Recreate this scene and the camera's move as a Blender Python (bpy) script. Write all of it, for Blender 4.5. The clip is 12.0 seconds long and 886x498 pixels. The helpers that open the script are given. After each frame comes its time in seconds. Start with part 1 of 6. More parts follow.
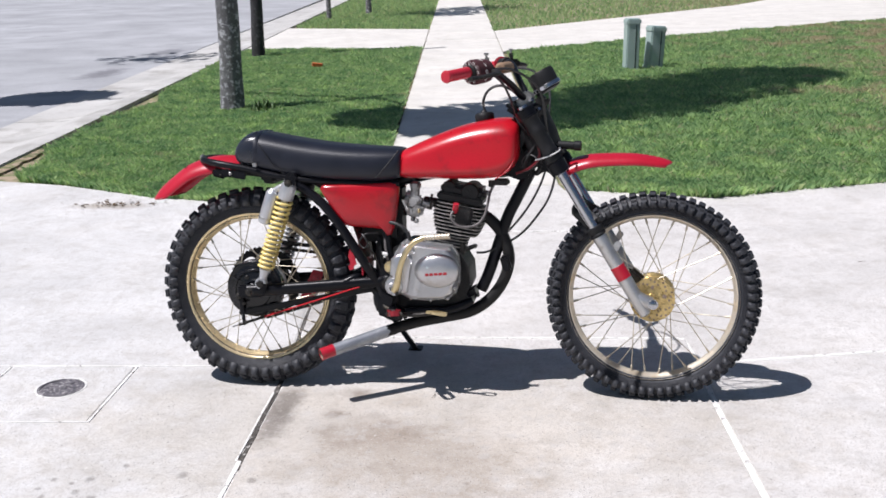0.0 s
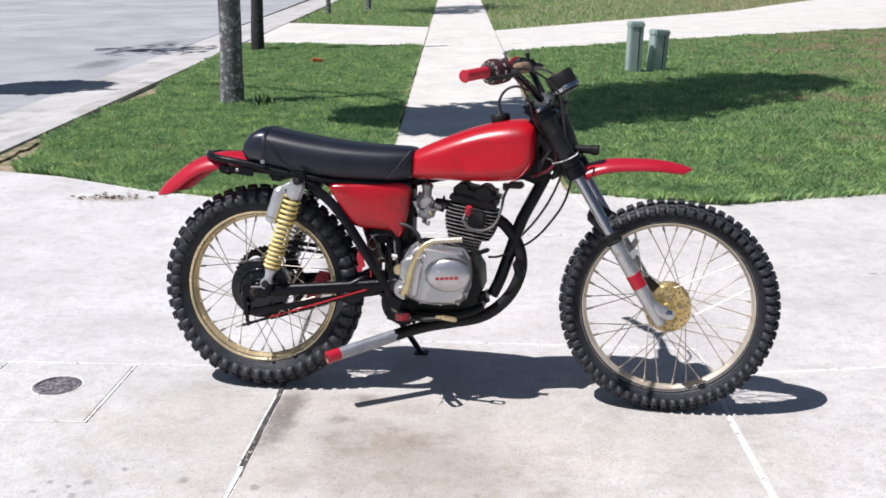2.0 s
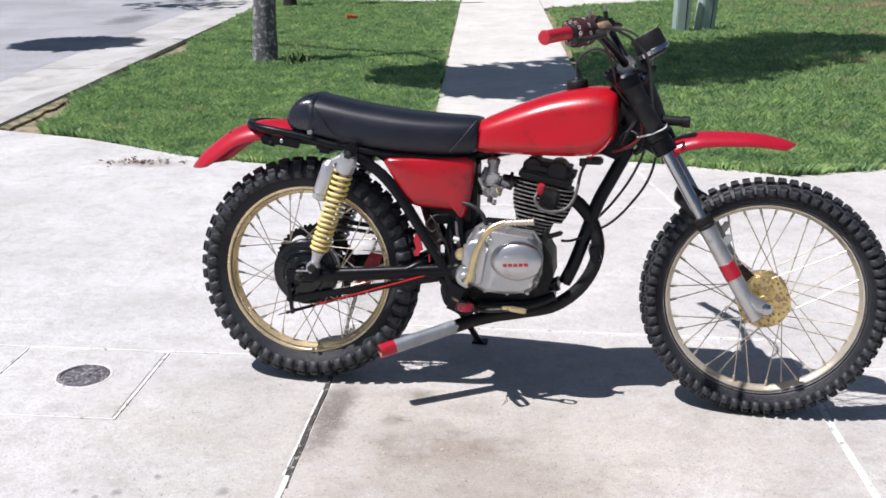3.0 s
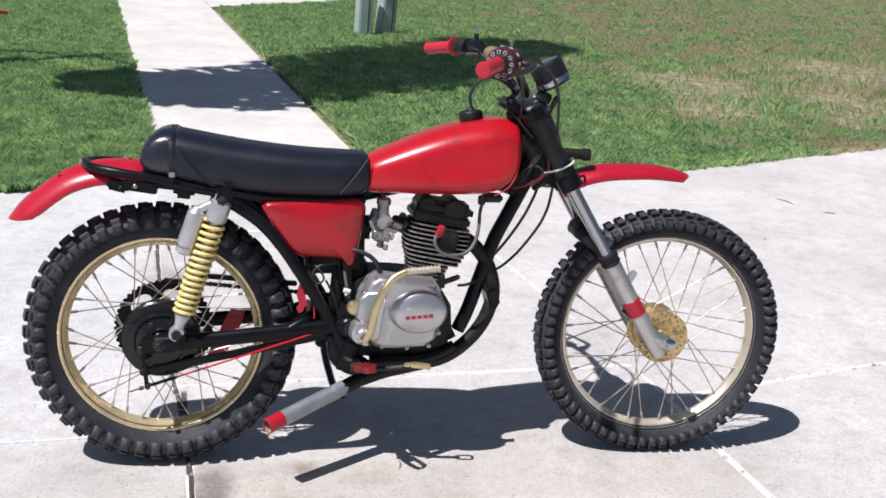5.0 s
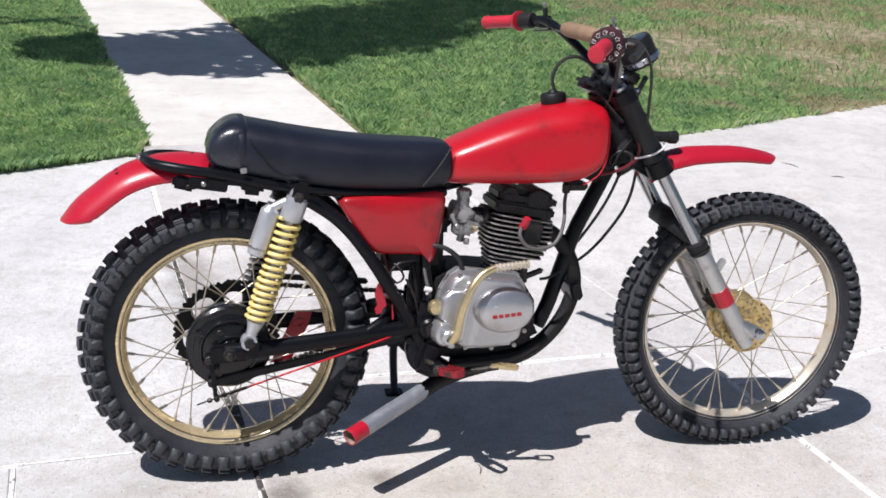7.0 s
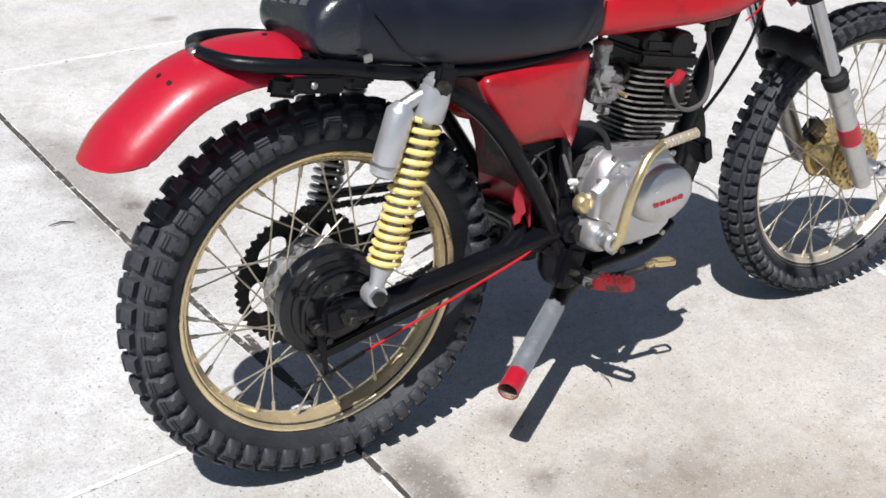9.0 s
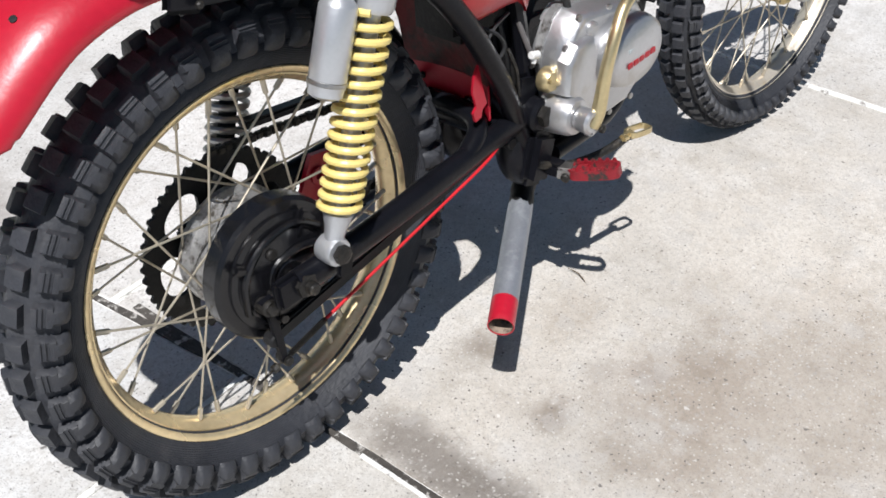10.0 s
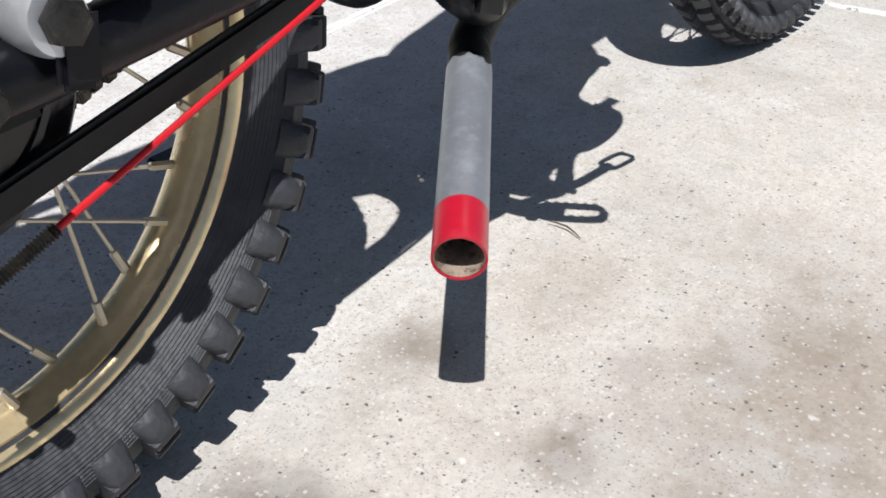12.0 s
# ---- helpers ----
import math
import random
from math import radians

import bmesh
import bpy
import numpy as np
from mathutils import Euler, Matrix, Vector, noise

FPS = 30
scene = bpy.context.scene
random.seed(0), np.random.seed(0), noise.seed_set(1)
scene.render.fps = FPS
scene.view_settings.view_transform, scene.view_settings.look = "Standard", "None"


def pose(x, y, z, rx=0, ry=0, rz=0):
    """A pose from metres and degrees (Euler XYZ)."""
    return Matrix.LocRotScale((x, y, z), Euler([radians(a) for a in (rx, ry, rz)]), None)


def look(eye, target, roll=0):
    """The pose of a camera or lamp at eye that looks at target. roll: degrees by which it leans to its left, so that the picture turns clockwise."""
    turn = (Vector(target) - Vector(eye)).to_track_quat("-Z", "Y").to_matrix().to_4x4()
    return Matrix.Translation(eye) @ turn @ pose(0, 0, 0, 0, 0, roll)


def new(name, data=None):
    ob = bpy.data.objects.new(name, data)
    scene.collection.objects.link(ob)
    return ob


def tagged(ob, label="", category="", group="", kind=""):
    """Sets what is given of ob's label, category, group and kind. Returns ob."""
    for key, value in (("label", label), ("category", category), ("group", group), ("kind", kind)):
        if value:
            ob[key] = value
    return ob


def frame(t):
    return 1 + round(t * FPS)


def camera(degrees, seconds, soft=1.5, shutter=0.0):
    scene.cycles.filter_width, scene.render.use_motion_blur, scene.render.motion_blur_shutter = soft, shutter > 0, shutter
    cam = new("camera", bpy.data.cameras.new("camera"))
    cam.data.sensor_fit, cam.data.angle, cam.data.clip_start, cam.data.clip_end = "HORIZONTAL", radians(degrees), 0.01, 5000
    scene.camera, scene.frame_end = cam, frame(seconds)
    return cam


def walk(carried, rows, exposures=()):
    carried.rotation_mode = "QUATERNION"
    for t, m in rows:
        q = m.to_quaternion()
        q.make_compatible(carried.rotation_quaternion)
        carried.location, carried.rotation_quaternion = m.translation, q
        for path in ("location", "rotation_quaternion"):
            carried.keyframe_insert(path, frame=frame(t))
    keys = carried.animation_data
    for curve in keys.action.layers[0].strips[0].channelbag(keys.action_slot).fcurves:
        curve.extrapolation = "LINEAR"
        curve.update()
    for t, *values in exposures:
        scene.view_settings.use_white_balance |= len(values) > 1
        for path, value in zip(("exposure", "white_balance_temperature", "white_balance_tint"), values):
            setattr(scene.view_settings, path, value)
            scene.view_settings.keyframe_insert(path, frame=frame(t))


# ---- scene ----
cam = camera(44.44, 12.0, 1.7)
PATH = [
    (0, (0.3431, 0.3557, 1.4445), (0.2041, 2.2759, 0.9025), -1.54),
    (0.5, (0.3427, 0.3503, 1.4409), (0.1929, 2.2718, 0.9069), -1.42),
    (1, (0.3313, 0.3353, 1.4364), (0.1977, 2.2587, 0.9048), -0.77),
    (1.5, (0.3183, 0.3701, 1.4399), (0.1481, 2.2812, 0.8751), -0.89),
    (2, (0.2744, 0.4420, 1.4361), (0.1511, 2.3624, 0.8912), -0.08),
    (2.5, (0.2141, 0.5486, 1.4123), (0.0354, 2.4378, 0.7806), 0.72),
    (3, (0.1358, 0.7995, 1.4026), (-0.0349, 2.6938, 0.7840), 0.02),
    (3.5, (0.0323, 0.9730, 1.4233), (0.0903, 2.8809, 0.8262), 2.64),
    (3.7, (-0.0530, 1.0316, 1.4278), (0.1152, 2.9260, 0.8091), 2.16),
    (5.3, (-0.6041, 1.2634, 1.4184), (-0.0407, 3.0815, 0.8042), 3.19),
    (5.5, (-0.6380, 1.3130, 1.4504), (-0.0338, 3.1104, 0.8146), 2.92),
    (6, (-0.7300, 1.3273, 1.4505), (-0.0787, 3.1081, 0.8144), 3.80),
    (6.5, (-0.7785, 1.3581, 1.4429), (-0.1773, 3.1417, 0.7667), 3.60),
    (7, (-0.8322, 1.4860, 1.4342), (-0.2148, 3.2623, 0.7534), 3.34),
    (7.2, (-0.8734, 1.5786, 1.4332), (-0.2088, 3.3452, 0.7718), 2.40),
    (7.5, (-0.9542, 1.7284, 1.4266), (-0.2941, 3.4684, 0.6941), 1.56),
    (7.7, (-1.0148, 1.8159, 1.3992), (-0.2961, 3.5150, 0.6269), 4.18),
    (9.3, (-1.4000, 2.6992, 1.3226), (-0.2320, 3.9300, 0.2639), 3.18),
    (9.5, (-1.4089, 2.7857, 1.2955), (-0.1846, 3.9833, 0.2626), 1.58),
    (10, (-1.2586, 3.0046, 1.2185), (0.0014, 3.9247, -0.0327), 2.45),
    (10.5, (-0.9905, 3.1666, 1.0298), (0.2491, 4.0660, -0.2565), 1.44),
    (11, (-0.8684, 3.2581, 0.7127), (0.4927, 4.1496, -0.4504), 1.63),
    (11.2, (-0.8545, 3.2765, 0.6259), (0.5758, 4.2031, -0.4209), 1.28),
    (11.4, (-0.8500, 3.2885, 0.5850), (0.6061, 4.2112, -0.4291), 1.73),
    (11.5, (-0.8489, 3.2906, 0.5716), (0.6008, 4.2103, -0.4543), 0.86),
    (11.7, (-0.8470, 3.2952, 0.5674), (0.6530, 4.1639, -0.4302), 2.10),
    (12, (-0.8437, 3.2988, 0.5663), (0.6362, 4.1499, -0.4757), 1.81),
]
walk(cam, [(t, look(eye, target, roll)) for t, eye, target, roll in PATH],
     [(0, 0.1, 6480, 13.5), (7.7, 0.1, 6480, 13.5), (9.4, 0.1, 6540, 8.5), (10.6, 0.1, 6540, 8.5), (11.3, 0.15, 6540, 8.5), (12, 0.15, 6540, 8.5)])

# ---- light ----
SUN_TO = Vector((0.495, 0.235, -1.0)).normalized()
world = bpy.data.worlds.new("sky")
scene.world = world
world.use_nodes = True
wn, wl = world.node_tree.nodes, world.node_tree.links
sky = wn.new("ShaderNodeTexSky")
sky.sky_type, sky.sun_disc = "NISHITA", False
sky.sun_elevation = math.asin(-SUN_TO.z)
sky.sun_rotation = math.atan2(-SUN_TO.x, -SUN_TO.y)
sky.air_density, sky.dust_density = 1.0, 0.6
wl.new(sky.outputs["Color"], wn["Background"].inputs["Color"])
wn["Background"].inputs["Strength"].default_value = 0.05
sun = new("sun", bpy.data.lights.new("sun", "SUN"))
sun.data.energy, sun.data.angle, sun.data.color = 5.0, radians(0.53), (0.995, 0.985, 1.0)
sun.matrix_world = look((-20, -8, 40), Vector((-20, -8, 40)) + SUN_TO)


# ---- materials ----
def material(name, color, rough=0.5, metal=0.0, var=0.15, scale=9.0, fine=120.0, bump=0.05, color2=None, mix=(0.45, 0.6), coat=0.0, spread=0.12, spec=0.5):
    """A surface with variation at two scales, and, with color2, worn or dirty patches."""
    m = bpy.data.materials.new(name)
    m.use_nodes = True
    n, l = m.node_tree.nodes, m.node_tree.links
    b = n["Principled BSDF"]
    tc = n.new("ShaderNodeTexCoord")
    big, small = n.new("ShaderNodeTexNoise"), n.new("ShaderNodeTexNoise")
    for node, s in ((big, scale), (small, fine)):
        node.inputs["Scale"].default_value = s
        node.inputs["Detail"].default_value = 6.0
        l.new(tc.outputs["Object"], node.inputs["Vector"])
    ramp = n.new("ShaderNodeMix")
    ramp.data_type = "RGBA"
    ramp.inputs["A"].default_value = (*[max(0.0, c * (1 - var)) for c in color], 1)
    ramp.inputs["B"].default_value = (*[min(1.0, c * (1 + var)) for c in color], 1)
    add = n.new("ShaderNodeMath")
    add.operation = "MULTIPLY_ADD"
    l.new(small.outputs["Fac"], add.inputs[0])
    add.inputs[1].default_value = 0.5
    l.new(big.outputs["Fac"], add.inputs[2])
    stretch = n.new("ShaderNodeMapRange")
    stretch.inputs["From Min"].default_value, stretch.inputs["From Max"].default_value = 0.5, 1.0
    l.new(add.outputs[0], stretch.inputs["Value"])
    l.new(stretch.outputs["Result"], ramp.inputs["Factor"])
    out = ramp.outputs["Result"]
    if color2:
        wear = n.new("ShaderNodeTexNoise")
        wear.inputs["Scale"].default_value, wear.inputs["Detail"].default_value, wear.inputs["Roughness"].default_value = scale * 2.3, 8.0, 0.65
        l.new(tc.outputs["Object"], wear.inputs["Vector"])
        mask = n.new("ShaderNodeMapRange")
        mask.inputs["From Min"].default_value, mask.inputs["From Max"].default_value = mix
        l.new(wear.outputs["Fac"], mask.inputs["Value"])
        two = n.new("ShaderNodeMix")
        two.data_type = "RGBA"
        l.new(mask.outputs["Result"], two.inputs["Factor"])
        l.new(out, two.inputs["A"])
        two.inputs["B"].default_value = (*color2, 1)
        out = two.outputs["Result"]
    l.new(out, b.inputs["Base Color"])
    r = n.new("ShaderNodeMapRange")
    r.inputs["To Min"].default_value, r.inputs["To Max"].default_value = max(0.02, rough - spread), min(1.0, rough + spread)
    l.new(big.outputs["Fac"], r.inputs["Value"])
    l.new(r.outputs["Result"], b.inputs["Roughness"])
    b.inputs["Metallic"].default_value = metal
    b.inputs["Specular IOR Level"].default_value = spec
    b.inputs["Coat Weight"].default_value = coat
    b.inputs["Coat Roughness"].default_value = 0.12
    if bump:
        bp = n.new("ShaderNodeBump")
        bp.inputs["Strength"].default_value, bp.inputs["Distance"].default_value = bump, 0.01
        l.new(small.outputs["Fac"], bp.inputs["Height"])
        l.new(bp.outputs["Normal"], b.inputs["Normal"])
    return m


def stained(m, spots):
    """Darker, shaped stains on a material: (x, y, radius, colour, strength, stretch along y)."""
    n, l = m.node_tree.nodes, m.node_tree.links
    b = n["Principled BSDF"]
    out = b.inputs["Base Color"].links[0].from_socket
    tc = n.new("ShaderNodeTexCoord")
    wob = n.new("ShaderNodeTexNoise")
    wob.inputs["Scale"].default_value, wob.inputs["Detail"].default_value, wob.inputs["Roughness"].default_value = 7.0, 9.0, 0.7
    l.new(tc.outputs["Object"], wob.inputs["Vector"])
    for x, y, radius, colour, strength, stretch in spots:
        mp = n.new("ShaderNodeMapping")
        mp.vector_type = "TEXTURE"
        mp.inputs["Location"].default_value = (x, y, 0)
        mp.inputs["Scale"].default_value = (radius, radius * stretch, 1)
        l.new(tc.outputs["Object"], mp.inputs["Vector"])
        ln = n.new("ShaderNodeVectorMath")
        ln.operation = "LENGTH"
        l.new(mp.outputs["Vector"], ln.inputs[0])
        ad = n.new("ShaderNodeMath")
        ad.operation = "MULTIPLY_ADD"
        l.new(wob.outputs["Fac"], ad.inputs[0])
        ad.inputs[1].default_value = 1.9
        l.new(ln.outputs["Value"], ad.inputs[2])
        mr = n.new("ShaderNodeMapRange")
        mr.interpolation_type = "SMOOTHSTEP"
        mr.inputs["From Min"].default_value, mr.inputs["From Max"].default_value = 1.2, 2.1
        mr.inputs["To Min"].default_value, mr.inputs["To Max"].default_value = strength, 0.0
        l.new(ad.outputs[0], mr.inputs["Value"])
        mx = n.new("ShaderNodeMix")
        mx.data_type = "RGBA"
        mx.blend_type = "MULTIPLY"
        mx.inputs["B"].default_value = (*colour, 1)
        l.new(mr.outputs["Result"], mx.inputs["Factor"])
        l.new(out, mx.inputs["A"])
        out = mx.outputs["Result"]
    l.new(out, b.inputs["Base Color"])
    return m


def dripped(m, drops, colour, strength):
    """Small crisp drip marks at (x, y, radius)."""
    n, l = m.node_tree.nodes, m.node_tree.links
    b = n["Principled BSDF"]
    out = b.inputs["Base Color"].links[0].from_socket
    tc, wob = n.new("ShaderNodeTexCoord"), n.new("ShaderNodeTexNoise")
    wob.inputs["Scale"].default_value, wob.inputs["Detail"].default_value = 70.0, 5.0
    l.new(tc.outputs["Object"], wob.inputs["Vector"])
    least = None
    for x, y, radius in drops:
        mp, ln = n.new("ShaderNodeMapping"), n.new("ShaderNodeVectorMath")
        mp.vector_type = "TEXTURE"
        mp.inputs["Location"].default_value, mp.inputs["Scale"].default_value = (x, y, 0), (radius, radius * 1.2, 1)
        l.new(tc.outputs["Object"], mp.inputs["Vector"])
        ln.operation = "LENGTH"
        l.new(mp.outputs["Vector"], ln.inputs[0])
        if least is None:
            least = ln.outputs["Value"]
        else:
            mi = n.new("ShaderNodeMath")
            mi.operation = "MINIMUM"
            l.new(least, mi.inputs[0])
            l.new(ln.outputs["Value"], mi.inputs[1])
            least = mi.outputs[0]
    ad, mr, mx = n.new("ShaderNodeMath"), n.new("ShaderNodeMapRange"), n.new("ShaderNodeMix")
    ad.operation = "MULTIPLY_ADD"
    l.new(wob.outputs["Fac"], ad.inputs[0])
    ad.inputs[1].default_value = 1.6
    l.new(least, ad.inputs[2])
    mr.inputs["From Min"].default_value, mr.inputs["From Max"].default_value = 1.3, 1.9
    mr.inputs["To Min"].default_value, mr.inputs["To Max"].default_value = strength, 0.0
    l.new(ad.outputs[0], mr.inputs["Value"])
    mx.data_type, mx.blend_type = "RGBA", "MULTIPLY"
    mx.inputs["B"].default_value = (*colour, 1)
    l.new(mr.outputs["Result"], mx.inputs["Factor"])
    l.new(out, mx.inputs["A"])
    l.new(mx.outputs["Result"], b.inputs["Base Color"])
    return m


def speckled(m, scale, colour, amount, size, strength=0.85):
    """Small dark or pale grains strewn over a material."""
    n, l = m.node_tree.nodes, m.node_tree.links
    b = n["Principled BSDF"]
    out = b.inputs["Base Color"].links[0].from_socket
    tc, vo = n.new("ShaderNodeTexCoord"), n.new("ShaderNodeTexVoronoi")
    vo.inputs["Scale"].default_value = scale
    warp, mixv = n.new("ShaderNodeTexNoise"), n.new("ShaderNodeVectorMath")
    warp.inputs["Scale"].default_value = scale * 1.5
    l.new(tc.outputs["Object"], warp.inputs["Vector"])
    mixv.operation = "MULTIPLY_ADD"
    l.new(warp.outputs["Color"], mixv.inputs[0])
    mixv.inputs[1].default_value = (0.9 / scale,) * 3
    l.new(tc.outputs["Object"], mixv.inputs[2])
    l.new(mixv.outputs["Vector"], vo.inputs["Vector"])
    sep = n.new("ShaderNodeSeparateColor")
    l.new(vo.outputs["Color"], sep.inputs["Color"])
    few = n.new("ShaderNodeMath")
    few.operation = "LESS_THAN"
    few.inputs[1].default_value = amount
    l.new(sep.outputs["Red"], few.inputs[0])
    near = n.new("ShaderNodeMapRange")
    near.inputs["From Min"].default_value, near.inputs["From Max"].default_value = size * 0.6, size
    near.inputs["To Min"].default_value, near.inputs["To Max"].default_value = strength, 0.0
    l.new(vo.outputs["Distance"], near.inputs["Value"])
    mul = n.new("ShaderNodeMath")
    mul.operation = "MULTIPLY"
    l.new(few.outputs[0], mul.inputs[0])
    l.new(near.outputs["Result"], mul.inputs[1])
    mx = n.new("ShaderNodeMix")
    mx.data_type = "RGBA"
    mx.inputs["B"].default_value = (*colour, 1)
    l.new(mul.outputs[0], mx.inputs["Factor"])
    l.new(out, mx.inputs["A"])
    l.new(mx.outputs["Result"], b.inputs["Base Color"])
    return m


def mottled(m, scale, colour, lo, hi, strength):
    """Cloudy dirt over a material."""
    n, l = m.node_tree.nodes, m.node_tree.links
    b = n["Principled BSDF"]
    out = b.inputs["Base Color"].links[0].from_socket
    tc, cloud, mr, mx = n.new("ShaderNodeTexCoord"), n.new("ShaderNodeTexNoise"), n.new("ShaderNodeMapRange"), n.new("ShaderNodeMix")
    cloud.inputs["Scale"].default_value, cloud.inputs["Detail"].default_value, cloud.inputs["Roughness"].default_value = scale, 10.0, 0.72
    l.new(tc.outputs["Object"], cloud.inputs["Vector"])
    mr.inputs["From Min"].default_value, mr.inputs["From Max"].default_value = lo, hi
    mr.inputs["To Max"].default_value = strength
    l.new(cloud.outputs["Fac"], mr.inputs["Value"])
    mx.data_type, mx.blend_type = "RGBA", "MULTIPLY"
    mx.inputs["B"].default_value = (*colour, 1)
    l.new(mr.outputs["Result"], mx.inputs["Factor"])
    l.new(out, mx.inputs["A"])
    l.new(mx.outputs["Result"], b.inputs["Base Color"])
    return m


BROWN = (0.72, 0.66, 0.6)
SPOTS = [(-0.05, 3.42, 1.5, (0.88, 0.845, 0.79), 1.0, 0.5), (-0.187, 3.695, 0.05, (0.6, 0.55, 0.5), 0.7, 0.9), (-0.25, 3.53, 0.05, (0.6, 0.55, 0.5), 0.6, 1.0), (0.05, 3.2, 0.42, BROWN, 0.6, 0.75), (-0.1, 3.4, 0.2, (0.66, 0.6, 0.55), 0.5, 0.8), (-0.43, 3.55, 0.07, (0.3, 0.28, 0.27), 0.8, 4.0),
          (-2.06, 6.46, 0.28, (0.6, 0.53, 0.45), 0.8, 0.3), (0.3, 2.7, 0.5, (0.82, 0.79, 0.76), 0.7, 0.8), (-0.5, 4.9, 0.12, (0.45, 0.42, 0.4), 0.75, 5.0),
          (2.4, 5.6, 0.3, (0.85, 0.83, 0.8), 0.6, 0.4), (-0.19, 3.7, 0.07, (0.6, 0.57, 0.54), 0.6, 0.7), (-0.25, 3.53, 0.05, (0.6, 0.57, 0.55), 0.55, 0.7),
          (-0.11, 3.52, 0.045, (0.6, 0.57, 0.55), 0.5, 0.8), (-0.07, 3.46, 0.045, (0.65, 0.62, 0.6), 0.5, 0.8), (-0.04, 3.63, 0.1, (0.78, 0.75, 0.72), 0.7, 0.7), (0.04, 3.42, 0.09, (0.72, 0.69, 0.66), 0.5, 0.7),
          (-0.45, 4.83, 0.04, (0.45, 0.43, 0.4), 0.8, 0.8), (0.2, 6.02, 0.05, (0.5, 0.48, 0.46), 0.8, 0.6)]
DRIPS = [(-0.894, 3.009, 0.014), (-0.838, 2.971, 0.016), (-0.862, 2.947, 0.013), (-0.865, 2.907, 0.015), (-0.809, 2.904, 0.014), (-0.881, 3.082, 0.015), (-0.925, 3.055, 0.01), (-0.984, 3.079, 0.011), (-1.009, 3.025, 0.01), (-0.98, 2.979, 0.01), (-0.805, 3.165, 0.011), (-0.62, 3.111, 0.019), (-0.412, 3.082, 0.016)]
CONCRETE = material("concrete", (0.625, 0.607, 0.586), 0.9, 0, 0.15, 1.7, 200, 0.1, (0.5, 0.485, 0.465), (0.5, 0.8))
COOLCONCRETE = material("cooler concrete", (0.63, 0.625, 0.616), 0.9, 0, 0.14, 1.9, 200, 0.1, (0.52, 0.515, 0.505), (0.5, 0.8))
for pour in (CONCRETE, COOLCONCRETE):
    stained(pour, SPOTS)
    dripped(pour, DRIPS, (0.48, 0.47, 0.46), 0.8)
    mottled(pour, 11, (0.66, 0.62, 0.57), 0.5, 0.72, 0.6)
    mottled(pour, 2.6, (0.8, 0.77, 0.73), 0.5, 0.7, 0.5)
    mottled(pour, 34, (0.84, 0.82, 0.8), 0.48, 0.64, 0.45)
    mottled(pour, 85, (0.82, 0.8, 0.775), 0.48, 0.62, 0.55)
    mottled(pour, 19, (0.5, 0.475, 0.46), 0.63, 0.74, 0.6)
    speckled(pour, 45, (0.74, 0.72, 0.69), 0.05, 0.2, 0.55)
    speckled(pour, 24, (0.47, 0.45, 0.425), 0.28, 0.6, 0.35)
    speckled(pour, 62, (0.13, 0.12, 0.11), 0.13, 0.17, 0.85)
    speckled(pour, 110, (0.4, 0.375, 0.345), 0.34, 0.45, 0.5)
    speckled(pour, 140, (0.08, 0.07, 0.065), 0.16, 0.27, 0.92)
    speckled(pour, 200, (0.7, 0.68, 0.64), 0.18, 0.4, 0.45)
    speckled(pour, 330, (0.24, 0.22, 0.205), 0.28, 0.44, 0.65)
    speckled(pour, 520, (0.3, 0.28, 0.265), 0.3, 0.5, 0.5)
    speckled(pour, 84, (0.76, 0.74, 0.71), 0.03, 0.18, 0.6)
    speckled(pour, 13, (0.2, 0.18, 0.16), 0.03, 0.09, 0.6)
WALKWAY = material("walkway concrete", (0.63, 0.605, 0.56), 0.9, 0, 0.12, 2.0, 60, 0.2, (0.54, 0.51, 0.46), (0.5, 0.8))
mottled(WALKWAY, 7, (0.7, 0.66, 0.6), 0.5, 0.72, 0.5)
speckled(WALKWAY, 60, (0.25, 0.23, 0.21), 0.12, 0.25, 0.6)
CAULK = material("pale joint filler", (0.76, 0.75, 0.72), 0.85, 0, 0.15, 14, 90, 0.2, (0.3, 0.28, 0.26), (0.56, 0.62))
GRIME = material("dirt in joint", (0.07, 0.062, 0.055), 0.95, 0, 0.4, 20, 120, 0.4, (0.42, 0.4, 0.37), (0.55, 0.62))
ASPHALT = material("worn asphalt", (0.36, 0.365, 0.38), 0.92, 0, 0.2, 0.6, 30, 0.5, (0.28, 0.285, 0.295), (0.48, 0.72))
stained(ASPHALT, [(-5.15, 14.6, 0.3, (0.45, 0.44, 0.46), 0.85, 2.6), (-5.2, 17.5, 0.3, (0.5, 0.5, 0.52), 0.8, 2.6)])
SOIL = material("turf floor", (0.15, 0.16, 0.07), 0.95, 0, 0.45, 5.0, 60, 0.6, (0.36, 0.28, 0.2), (0.46, 0.58))
KERBSTONE = material("dirty kerb concrete", (0.47, 0.46, 0.44), 0.92, 0, 0.18, 1.3, 60, 0.3, (0.3, 0.285, 0.26), (0.5, 0.72))
# inner mudguard's red, darkened in the colour itself to stand for shade
SHADEDRED = material("red plastic darkened for shade", (0.13, 0.009, 0.011), 0.6, 0, 0.3, 9, 90, 0.2, (0.02, 0.012, 0.01), (0.42, 0.62))
DRYLEAF = material("dead leaf", (0.1, 0.065, 0.035), 0.9, 0, 0.4, 30, 90, 0.2)
DARKALLOY = material("dull carburettor alloy", (0.36, 0.355, 0.35), 0.42, 0.5, 0.3, 30, 180, 0.2, (0.08, 0.07, 0.06), (0.5, 0.65))
